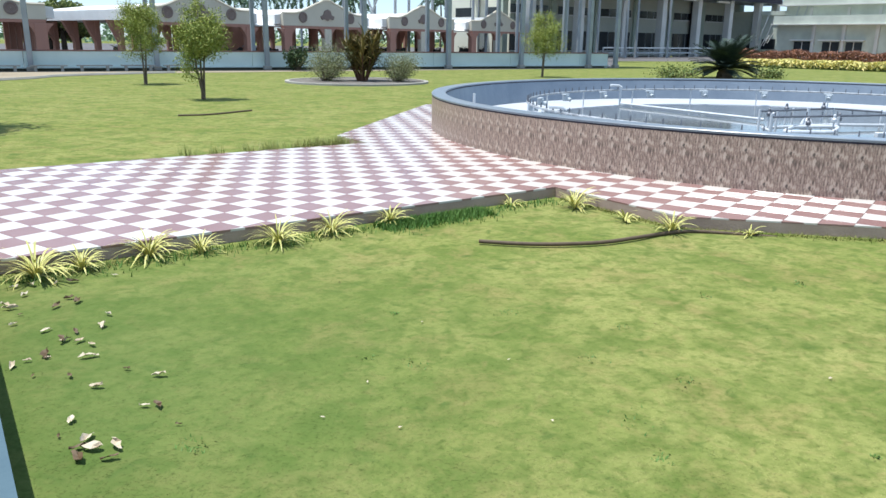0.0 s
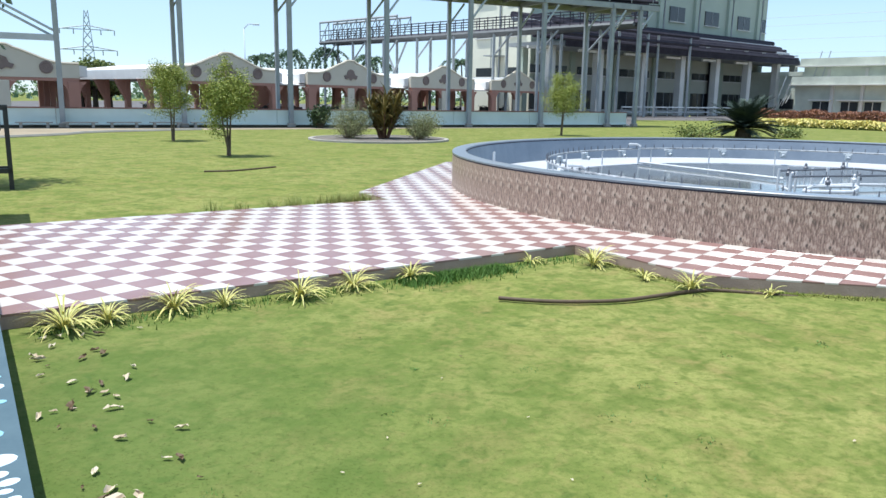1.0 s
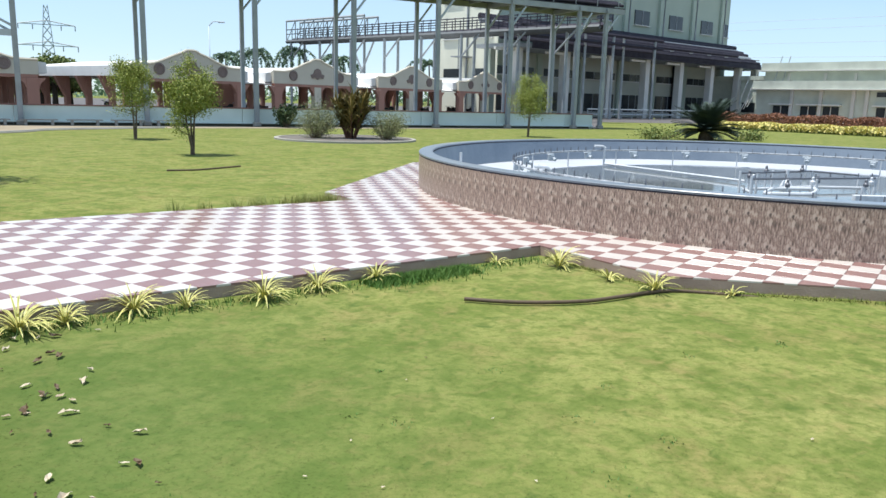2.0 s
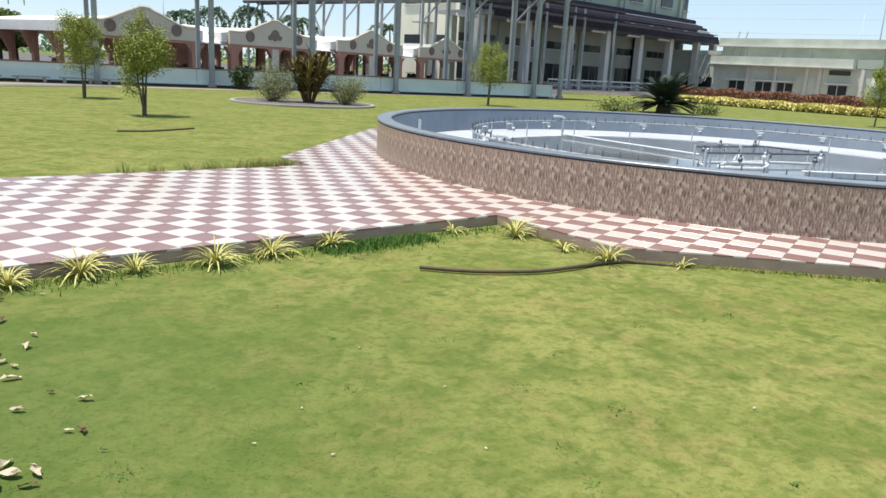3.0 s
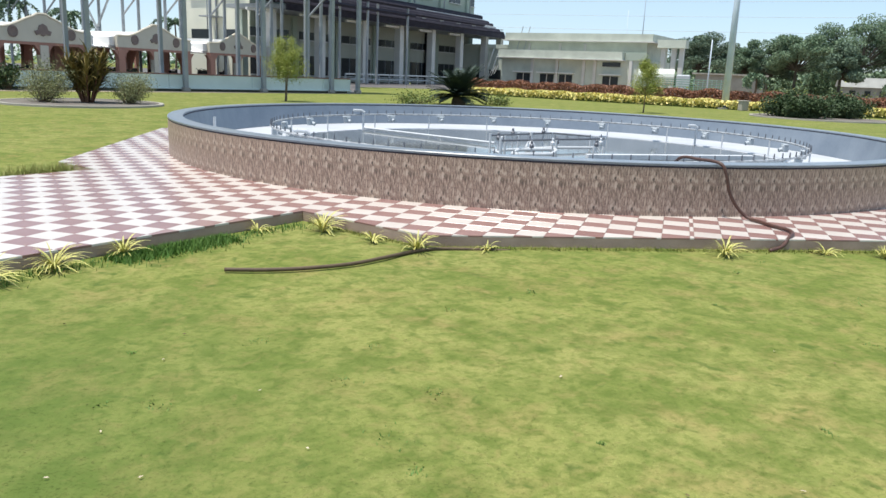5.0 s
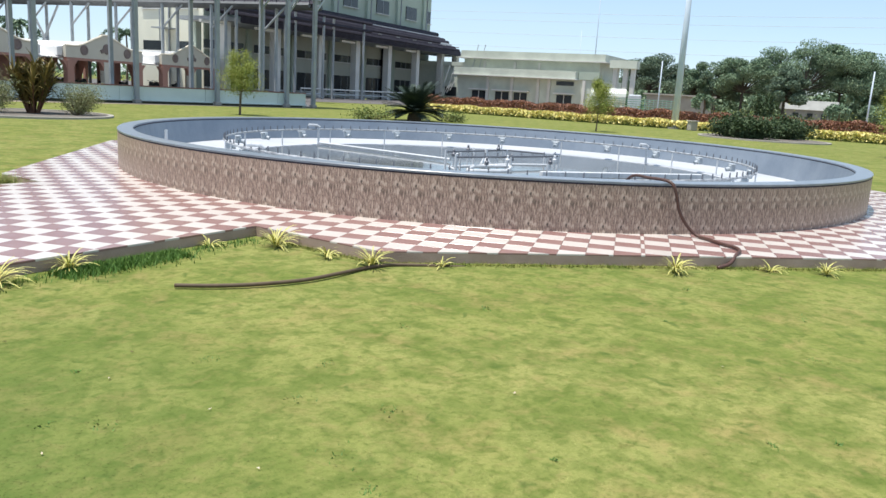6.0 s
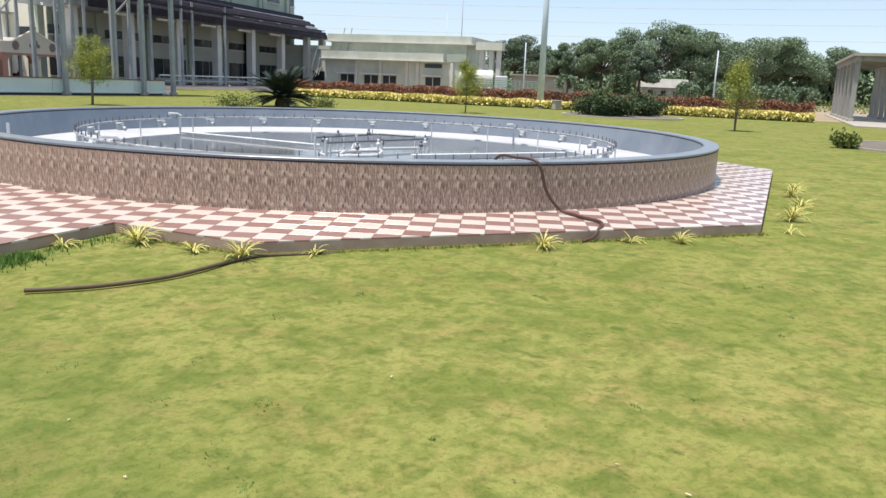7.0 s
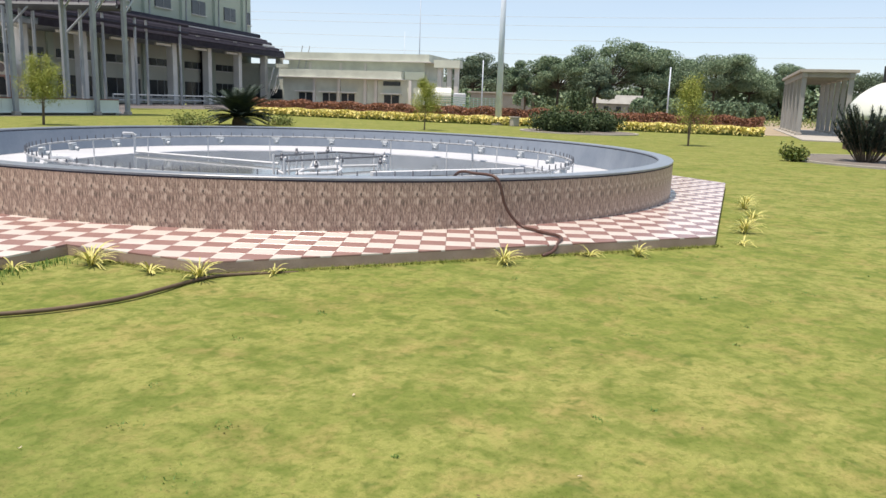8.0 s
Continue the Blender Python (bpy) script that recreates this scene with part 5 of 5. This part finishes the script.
# pylon
pyl = thing("power_pylon", "distant grey lattice power pylon", "pylon", tuple(bearing(-25.1, 260)), 25)
HP = 26.0
for u in (-1, 1):
    for v in (-1, 1):
        part("leg", tube(B(), [(u * 2.6, v * 2.6, 0), (u * 0.5, v * 0.5, HP)], 0.14, 4), STEEL_LIGHT, pyl)
for k in range(9):
    z0, z1 = HP * k / 9, HP * (k + 1) / 9
    w0, w1 = 2.6 - 2.1 * k / 9, 2.6 - 2.1 * (k + 1) / 9
    for v in (-1, 1):
        part("lattice_bar", tube(B(), [(-w0, v * w0, z0), (w1, v * w1, z1)], 0.09, 4), STEEL_LIGHT, pyl)
        part("lattice_bar", tube(B(), [(w0, v * w0, z0), (-w1, v * w1, z1)], 0.09, 4), STEEL_LIGHT, pyl)
for zz, ww in ((14.5, 8), (20.5, 7.5)):
    part("cross_arm", tube(B(), [(-ww, 0, zz), (0, 0, zz + 1.2), (ww, 0, zz)], 0.16, 4), STEEL_LIGHT, pyl)
    part("cross_arm", tube(B(), [(-ww, 0, zz), (ww, 0, zz)], 0.12, 4), STEEL_LIGHT, pyl)
    for u in (-ww, -ww / 2, ww / 2, ww):
        part("insulator", tube(B(), [(u, 0, zz), (u, 0, zz - 1.5)], 0.16, 5), STEEL, pyl)
wires = thing("power_lines", "thin overhead power lines against the sky", "power lines")
for az0, az1, e0 in ((16, 80, 5.9), (16, 80, 4.9), (16, 80, 6.5), (16, 80, 3.9)):
    pts = []
    for i in range(17):
        a = az0 + (az1 - az0) * i / 16
        d = 230 / max(0.4, math.cos(radians(a - 50)))
        pts.append(bearing(a, d, 1.75 + 230 * math.tan(radians(e0)) - 1.6 * math.sin(math.pi * i / 16)))
    part("wire", tube(B(), pts, 0.045, 4), STEEL_LIGHT, wires)
for a in (16, 80):
    q = bearing(a, 230 / max(0.4, math.cos(radians(a - 50))))
    part("pole", tube(B(), [q, q + Vector((0, 0, 29))], 0.3, 8, r2=0.2), STEEL_LIGHT, wires)

# ---- pergola ----
pg0, pg1 = bearing(60.05, 64), bearing(62.85, 64)
pdir = Vector((13.2, 9.2, 0)).normalized()
perg = thing("pergola", "long weathered concrete pergola over a walk", "pergola", tuple(pg0), math.degrees(math.atan2(pdir.y, pdir.x)))
rel = perg.matrix_basis.inverted() @ pg1 / 1.12
perg.scale = (1.12, 1.12, 1.12)
span = math.hypot(rel.x, rel.y)
across = math.degrees(math.atan2(rel.y, rel.x)) + 90
for k in range(6):
    for oy in (0, rel.y):
        c = part("column", box(B(), (3.1 * k + (rel.x if oy else 0), oy, 1.95), (0.28, 0.3, 3.9), 0, 0.03), PERGOLA_GREY, perg)
        part("footing", box(B(), (3.1 * k + (rel.x if oy else 0), oy, 0.12), (0.45, 0.45, 0.24), 0, 0.03), FIELD_CONC, c)
    part("cross_beam", box(B(), (3.1 * k + rel.x / 2, rel.y / 2, 4.04), (0.26, span + 0.3, 0.3), across), PERGOLA_GREY, perg)
for oy in (0, rel.y):
    part("roof_beam", box(B(), (7.75 + (rel.x if oy else 0), oy, 4.02), (16.2, 0.32, 0.34), 0, 0.02), PERGOLA_GREY, perg)
part("roof_slab", prism(B(), [(-0.5, 0.35), (rel.x - 0.5, rel.y - 0.35), (rel.x + 16, rel.y - 0.35), (16, 0.35)][::1 if rel.y > 0 else -1][::-1], 4.2, 4.38), FIELD_CONC, perg, "pale weathered roof slab")
walk_slab = thing("pergola_walk", "pale concrete walk under the pergola", "walkway", tuple(pg0), math.degrees(math.atan2(pdir.y, pdir.x)), kind="structure")
walk_slab.scale = (1.12, 1.12, 1.0)
part("slab", box(B(), (4.5 + rel.x / 2, rel.y / 2, 0.03), (27, abs(rel.y) + 1.0, 0.12), 0, 0.02), FIELD_CONC, walk_slab)

# ---- white dome tank ----
tank = thing("dome_tank", "white domed tank on brown base", "tank", tuple(bearing(66.6, 45)))
prof = [(0.02, 0.0), (2.95, 0.0), (3.0, 1.5), (0.02, 1.5)]
part("base", lathe(B(), prof, 40), mat("brown_base", (0.12, 0.06, 0.04), rough=0.7), tank, "dark brown cylindrical base")
prof = [(0.02, 1.5)] + [(3.05 * math.cos(radians(a)), 1.5 + 2.15 * math.sin(radians(a))) for a in range(0, 90, 9)] + [(0.02, 3.65)]
part("dome", lathe(B(), prof, 48), TANK_WHITE, tank, "smooth white dome", smooth=True)
for u, hh in ((-1.1, 0.55), (0.9, 1.0)):
    part("vent", tube(B(), [(u * 0.8, -u * 0.9, 3.1), (u * 0.8, -u * 0.9, 3.6 + hh)], 0.28, 10), BLACK, tank, "black vent pot")

# ---- left foreground: painted slab, lamp stand, board ----
ledge = thing("painted_ledge", "low teal-painted ledge with white and blue spots", "ledge")
LZ = 0.30
lp = [(-3.75, 5.92), (-1.30, 2.12), (-0.55, 0.95), (-2.6, -0.6), (-6.5, 4.0)]
part("body", prism(B(), lp if area(lp) > 0 else lp[::-1], -0.1, LZ), BLACK, ledge, "black ledge side")
lt = [(-3.76, 5.935), (-1.29, 2.12), (-0.54, 0.95), (-2.6, -0.61), (-6.51, 4.0)]
part("top", prism(B(), lt if area(lt) > 0 else lt[::-1], LZ + 0.001, LZ + 0.012), TEAL, ledge, "teal painted top")
rng = np.random.default_rng(77)
laid = []
for k in range(1500):
    f, o, rad = rng.uniform(0.0, 1.0), 0.04 + 0.6 * rng.uniform(0, 1) ** 1.4, rng.uniform(0.02, 0.075)
    p = Vector((-3.72, 5.85, 0)).lerp(Vector((-0.60, 1.02, 0)), f) + Vector((-0.84, -0.54, 0)) * o
    if o < rad + 0.02 or any((p - q).length < 0.95 * (rad + r2) for q, r2 in laid) or len(laid) > 190:
        continue
    laid.append((p, rad))
    bm = B()
    m = Matrix.Translation((p.x, p.y, LZ + 0.0135)) @ pose(0, 0, 0, 0, 0, 33 + rng.uniform(-15, 15)) @ Matrix.Diagonal((1.15, 0.85, 1, 1))
    bmesh.ops.create_cone(bm, cap_ends=True, segments=12, radius1=rad, radius2=rad * 0.98, depth=0.002, matrix=m)
    part("painted_spot", bm, DOT_BLUE if rng.random() < 0.3 else DOT_WHITE, ledge)

stand = thing("floodlight_stand", "black steel stand carrying a floodlight and pale box", "floodlight", (-8.45, 14.4, 0), 30)
for u, v in ((0, 0), (-1.2, 0), (0, -0.5), (-1.2, -0.5)):
    part("leg", box(B(), (u, v, 0.75), (0.08, 0.08, 1.5)), BLACK, stand)
for zz in (0.35, 1.5):
    part("rail", box(B(), (-0.6, 0, zz), (1.28, 0.08, 0.09)), BLACK, stand)
    part("rail", box(B(), (-0.6, -0.5, zz), (1.28, 0.08, 0.09)), BLACK, stand)
part("control_box", box(B(), (-0.24, -0.1, 1.25), (0.28, 0.2, 0.38), 0, 0.02), BLACK, stand)
fl = part("floodlight", box(B(), (0, 0, 0), (0.42, 0.3, 0.36), 0, 0.06), BLACK, stand, "black floodlight housing")
fl.matrix_basis = pose(-0.52, -0.25, 1.8, 30, 0, 10)
part("glass", box(B(), (-0.06, -0.16, 0), (0.26, 0.02, 0.26), 0, 0.005), GLASS_GREY, fl, "pale floodlight glass")
cabin = thing("pale_cabinet", "pale grey cabinet on legs at the lawn's edge", "cabinet", (-6.55, 10.6, 0), 30)
part("body", box(B(), (-0.9, 0, 1.05), (1.9, 1.0, 0.9), 0, 0.03), GREYWOOD, cabin)
for u in (-1.7, -0.1):
    for v in (-0.4, 0.4):
        part("leg", box(B(), (u, v, 0.32), (0.14, 0.14, 0.66)), GREYWOOD, cabin)
part("lid", box(B(), (-0.9, 0, 1.53), (2.0, 1.1, 0.06), 0, 0.01), GREYWOOD, cabin)

# ---- plants along the paving ----
def spider_plant(seed, n, reach, label):
    rng = np.random.default_rng(seed)
    bm = B()
    uvl = bm.loops.layers.uv.new("UVMap")
    for k in range(n):
        a, up = rng.uniform(0, 6.28), rng.uniform(0.6, 1.5)
        L2, w = reach * rng.uniform(0.6, 1.2), rng.uniform(0.006, 0.0105)
        side = Vector((-math.sin(a), math.cos(a), 0))
        prev, p, el = None, Vector((0.02 * math.cos(a), 0.02 * math.sin(a), 0)), up
        for i in range(8):
            f = i / 7
            ww = w * (0.6 + 1.2 * f) * (1 - f) ** 0.6 + 0.0015
            cur = (bm.verts.new(p - side * ww), bm.verts.new(p + side * ww + Vector((0, 0, 0.002))))
            if prev:
                fc = bm.faces.new((prev[0], prev[1], cur[1], cur[0]))
                for lp2, uv in zip(fc.loops, ((0, 0), (1, 0), (1, 1), (0, 1))):
                    lp2[uvl].uv = uv
            prev = cur
            p = p + Vector((math.cos(a) * math.cos(el), math.sin(a) * math.cos(el), math.sin(el))) * L2 / 7
            el -= rng.uniform(0.14, 0.32)
            p.z = max(p.z, 0.012)
    ob = part("spider_plant", bm, STRIPE)
    return tagged(ob, label, "plant", "plants along the paving")


sizes = [spider_plant(101, 66, 0.42, "large yellow-striped spider plant at the paving edge"), spider_plant(102, 46, 0.33, "yellow-striped spider plant at the paving edge"),
         spider_plant(103, 16, 0.22, "small sparse yellow-striped plant at the paving edge")]
spots = [(-2.96, 5.5, 0, .85), (-2.72, 5.72, 1, .72), (-2.33, 6.1, 0, .8), (-1.94, 6.23, 1, .68), (-1.36, 6.56, 0, .75), (-0.93, 6.95, 0, .7), (-0.41, 7.36, 1, .75), (0.88, 8.26, 2, .9),
         (1.56, 8.15, 1, .95), (1.99, 7.6, 2, 1.1), (2.32, 7.1, 1, .85), (3.04, 7.0, 2, .8), (5.47, 6.35, 1, .78), (6.67, 6.2, 2, .95), (7.22, 5.95, 1, .62),
         (12.5, 8.0, 1, .9), (11.2, 7.0, 1, .95), (10.1, 6.4, 1, .95), (9.15, 5.8, 2, .9), (10.6, 6.7, 1, .7), (13.3, 8.5, 1, .8)]
for k, (x, y, s, sc) in enumerate(spots):
    src = sizes[s]
    m = pose(x, y, 0, 0, 0, 57 * k)
    if not src.get("used"):
        src["used"] = 1
        src.matrix_basis = m @ Matrix.Diagonal((sc, sc, sc, 1))
    else:
        o = copy_thing(src, m)
        o.scale = (sc, sc, sc)
for s in sizes:
    del s["used"]
for o in list(scene.objects):
    if "used" in o:
        del o["used"]
# tufts of longer grass against the kerb
rng = np.random.default_rng(9)


def blades(name, centres, hmin, hmax, width, material, rng, label, category, slant=(0.1, 0.9)):
    c = np.asarray(centres, float)
    n = len(c)
    hh = rng.uniform(hmin, hmax, n)
    lean = rng.uniform(*slant, n) * hh
    la = rng.uniform(0, 2 * np.pi, n)
    w = width * rng.uniform(0.7, 1.3, n)
    base1 = np.c_[c[:, 0] - np.sin(la) * w, c[:, 1] + np.cos(la) * w, np.zeros(n)]
    base2 = np.c_[c[:, 0] + np.sin(la) * w, c[:, 1] - np.cos(la) * w, np.zeros(n)]
    tip = np.c_[c[:, 0] + np.cos(la) * lean, c[:, 1] + np.sin(la) * lean, hh]
    v = np.stack([base1, base2, tip], 1).reshape(-1, 3)
    me = bpy.data.meshes.new(name)
    me.vertices.add(3 * n)
    me.vertices.foreach_set("co", v.ravel())
    me.loops.add(3 * n)
    me.loops.foreach_set("vertex_index", np.arange(3 * n, dtype=np.int32))
    me.polygons.add(n)
    me.polygons.foreach_set("loop_start", np.arange(0, 3 * n, 3, dtype=np.int32))
    me.update(calc_edges=True)
    me.materials.append(material)
    return tagged(new(name, me), label, category, kind="stuff")


TUFT = leaf_material("lush_blade", (0.055, 0.13, 0.02), (0.12, 0.21, 0.04), 1.0)
cs = []
for k in range(26000):
    f = rng.uniform(0, 1)
    p = Vector((-3.2, 5.45, 0)).lerp(Vector((1.35, 8.6, 0)), f) + Vector((0.56, -0.82, 0)) * abs(rng.normal(0.05, 0.13))
    if 0.58 < f < 0.82 or rng.random() < 0.06:
        cs.append((p.x, p.y))
blades("long_grass", cs, 0.02, 0.075, 0.005, TUFT, rng, "longer dark green grass against the kerb", "grass")
cs = []
for k in range(5200):
    f = rng.uniform(0, 1)
    p = (P0 + PN * 4.7 - PD * 9).lerp(P0 + PN * 4.7 - PD * 0.3, f) + PN * abs(rng.normal(0.05, 0.15))
    if f > 0.62 or rng.random() < 0.08:
        cs.append((p.x, p.y))
blades("long_grass", cs, 0.02, 0.08, 0.005, BLADE, rng, "longer pale green grass along the path", "grass")

cs = []
for k in range(26):
    q = P0 + PN * 4.72 - PD * (0.2 + 2.6 * rng.uniform(0, 1) ** 1.5) + PN * abs(rng.normal(0.05, 0.18))
    cs += (np.array((q.x, q.y)) + rng.normal(size=(60, 2)) * 0.06).tolist()
blades("long_grass", cs, 0.1, 0.27, 0.006, BLADE, rng, "dry pale tufts at the path's inner corner", "grass", (0.2, 1.0))
cs = []
for k in range(3200):
    f = rng.uniform(0, 1)
    a, b = ((1.5, 8.7), (2.42, 7.25)) if f < 0.2 else ((2.42, 7.25), (8.8, 5.92))
    g = f / 0.2 if f < 0.2 else (f - 0.2) / 0.8
    p = Vector((a[0], a[1], 0)).lerp(Vector((b[0], b[1], 0)), g) + Vector((-0.2, -0.97, 0)) * abs(rng.normal(0.02, 0.05))
    cs.append((p.x, p.y))
blades("long_grass", cs, 0.015, 0.05, 0.004, LAWN, rng, "short grass growing against the terrace kerb", "grass", (0.4, 1.2))

# scattered weeds in the turf
cs = []
for k in range(70):
    d, a = 3.0 + 9.0 * rng.uniform(0, 1), rng.uniform(-0.45, 1.25)
    q = np.array((d * math.sin(a), d * math.cos(a)))
    if q[1] < 5.3 + 0.4 * q[0] and q[1] < 6.4:
        cs += (q + rng.normal(size=(22, 2)) * rng.uniform(0.01, 0.055)).tolist()
blades("lawn_weeds", cs, 0.006, 0.018, 0.004, TUFT, rng, "small dark green weeds in the lawn", "weeds", (0.6, 1.8))

# ---- hoses ----
hose = thing("garden_hose", "dark brown hose lying on the lawn", "hose")
part("pipe", tube(B(), smooth_path([(0.43, 6.6, .03), (0.76, 6.53, .03), (1.11, 6.52, .03), (1.54, 6.6, .03), (1.88, 6.77, .03), (2.2, 6.98, .02), (2.5, 7.1, .016), (2.9, 7.05, .008), (3.3, 7.0, -.012)], 8), 0.018, 10), RUBBER2, hose, smooth=True)
hose2 = thing("garden_hose", "red-brown hose draped over the pool rim", "hose")
part("pipe", tube(B(), smooth_path([(6.22, 8.6, .45), (6.26, 8.35, .79), (6.34, 8.05, .815), (6.42, 7.74, .80), (6.47, 7.66, .66), (6.53, 7.64, .45), (6.64, 7.6, .27), (6.74, 7.5, .155), (6.75, 7.3, .145), (6.72, 7.05, .145),
                              (6.72, 6.82, .147), (6.62, 6.64, .145), (6.46, 6.52, .13), (6.3, 6.44, .05), (6.12, 6.42, .015)], 8), 0.021, 10), RUBBER, hose2, smooth=True)
stick = thing("fallen_stick", "thin brown hose piece lying near the tree", "stick")
part("pipe", tube(B(), smooth_path([(-5.85, 17.8, .02), (-5.2, 18.15, .02), (-4.5, 19.3, .02)], 6), 0.02, 8), RUBBER2, stick)

# ---- fallen leaves ----
leaf_spots = [(-2.85, 4.86), (-2.79, 4.8), (-2.62, 4.52), (-2.21, 4.28), (-2.17, 4.4), (-2.06, 4.51), (-1.94, 4.02), (-2.25, 3.96), (-2.18, 4.04), (-1.66, 3.86), (-1.45, 3.78), (-1.4, 3.43), (-1.69, 3.28),
              (-1.34, 3.43), (-1.68, 3.13), (-1.54, 3.1), (-1.39, 3.05), (-1.48, 3.02), (-1.51, 2.94), (-1.37, 2.94), (-2.9, 5.3), (-3.0, 5.25), (-2.75, 5.35), (-2.65, 5.4), (-3.05, 5.4)]
rl = np.random.default_rng(31)
leaf_spots += [(float(-2.4 + 0.62 * q + rl.normal(0, 0.3)), float(4.6 - 1.0 * q * 1.5 + rl.normal(0, 0.3))) for q in rl.uniform(-0.4, 1.15, 30)]
leaf_spots = [q for q in leaf_spots if (q[0] + 3.6) * 3.43 + (q[1] - 5.55) * 2.22 > 0.55]
near = len(leaf_spots)
leaf_spots += [(float(d * math.sin(a)), float(d * math.cos(a))) for d, a in zip(rl.uniform(3.2, 5.6, 16), rl.uniform(-0.2, 1.1, 16))]
for k, (x, y) in enumerate(leaf_spots):
    rg = np.random.default_rng(200 + k)
    s = rg.uniform(0.014, 0.05) if k < near else rg.uniform(0.008, 0.014)
    bm = B()
    rows2 = []
    for i in range(5):
        f = i / 4
        w = s * 0.42 * math.sin(math.pi * (0.08 + 0.86 * f))
        zc = 0.010 + s * 0.35 * (f - 0.5) ** 2 * rg.uniform(0.5, 2.0)
        rows2.append([bm.verts.new(((f - 0.5) * 2 * s, v * w, zc + abs(v) * w * 0.6)) for v in (-1, 0, 1)])
    for a, b in zip(rows2, rows2[1:]):
        for j in range(2):
            bm.faces.new((a[j], a[j + 1], b[j + 1], b[j]))
    for v in bm.verts:
        v.co += Vector((rg.normal(0, s * 0.10), rg.normal(0, s * 0.10), abs(rg.normal(0, s * 0.22))))
    o = part("fallen_leaf", bm, DRY_LEAF if k % 5 < 3 else BROWN_LEAF)
    o.matrix_basis = pose(x, y, 0, rg.uniform(-12, 12), rg.uniform(-12, 12), rg.uniform(0, 360))
    tagged(o, "dry curled pale leaf on the lawn" if k % 5 < 3 else "dry curled dark brown leaf on the lawn", "leaf", "fallen leaves")

# ---- turf ----
rng = np.random.default_rng(12)
n = 90000
d = 2.3 + 6.2 * rng.uniform(0, 1, n) ** 1.25
az = np.radians(rng.uniform(-42, 74, n))
c = np.c_[d * np.sin(az), d * np.cos(az)]
c += rng.normal(size=c.shape) * 0.03


def inside(poly, c):
    ok = np.ones(len(c), bool)
    for i in range(len(poly)):
        (ax, ay), (bx, by) = poly[i], poly[(i + 1) % len(poly)]
        ok &= (bx - ax) * (c[:, 1] - ay) - (by - ay) * (c[:, 0] - ax) >= -0.02
    return ok


lpp = lp if area(lp) > 0 else lp[::-1]
keep = ~(inside(region_oct, c) | inside(region_path, c) | inside(lpp, c))
blades("turf", c[keep], 0.002, 0.004, 0.0022, TURF_BLADE, rng, "short mown grass blades", "grass", (4.0, 9.0))
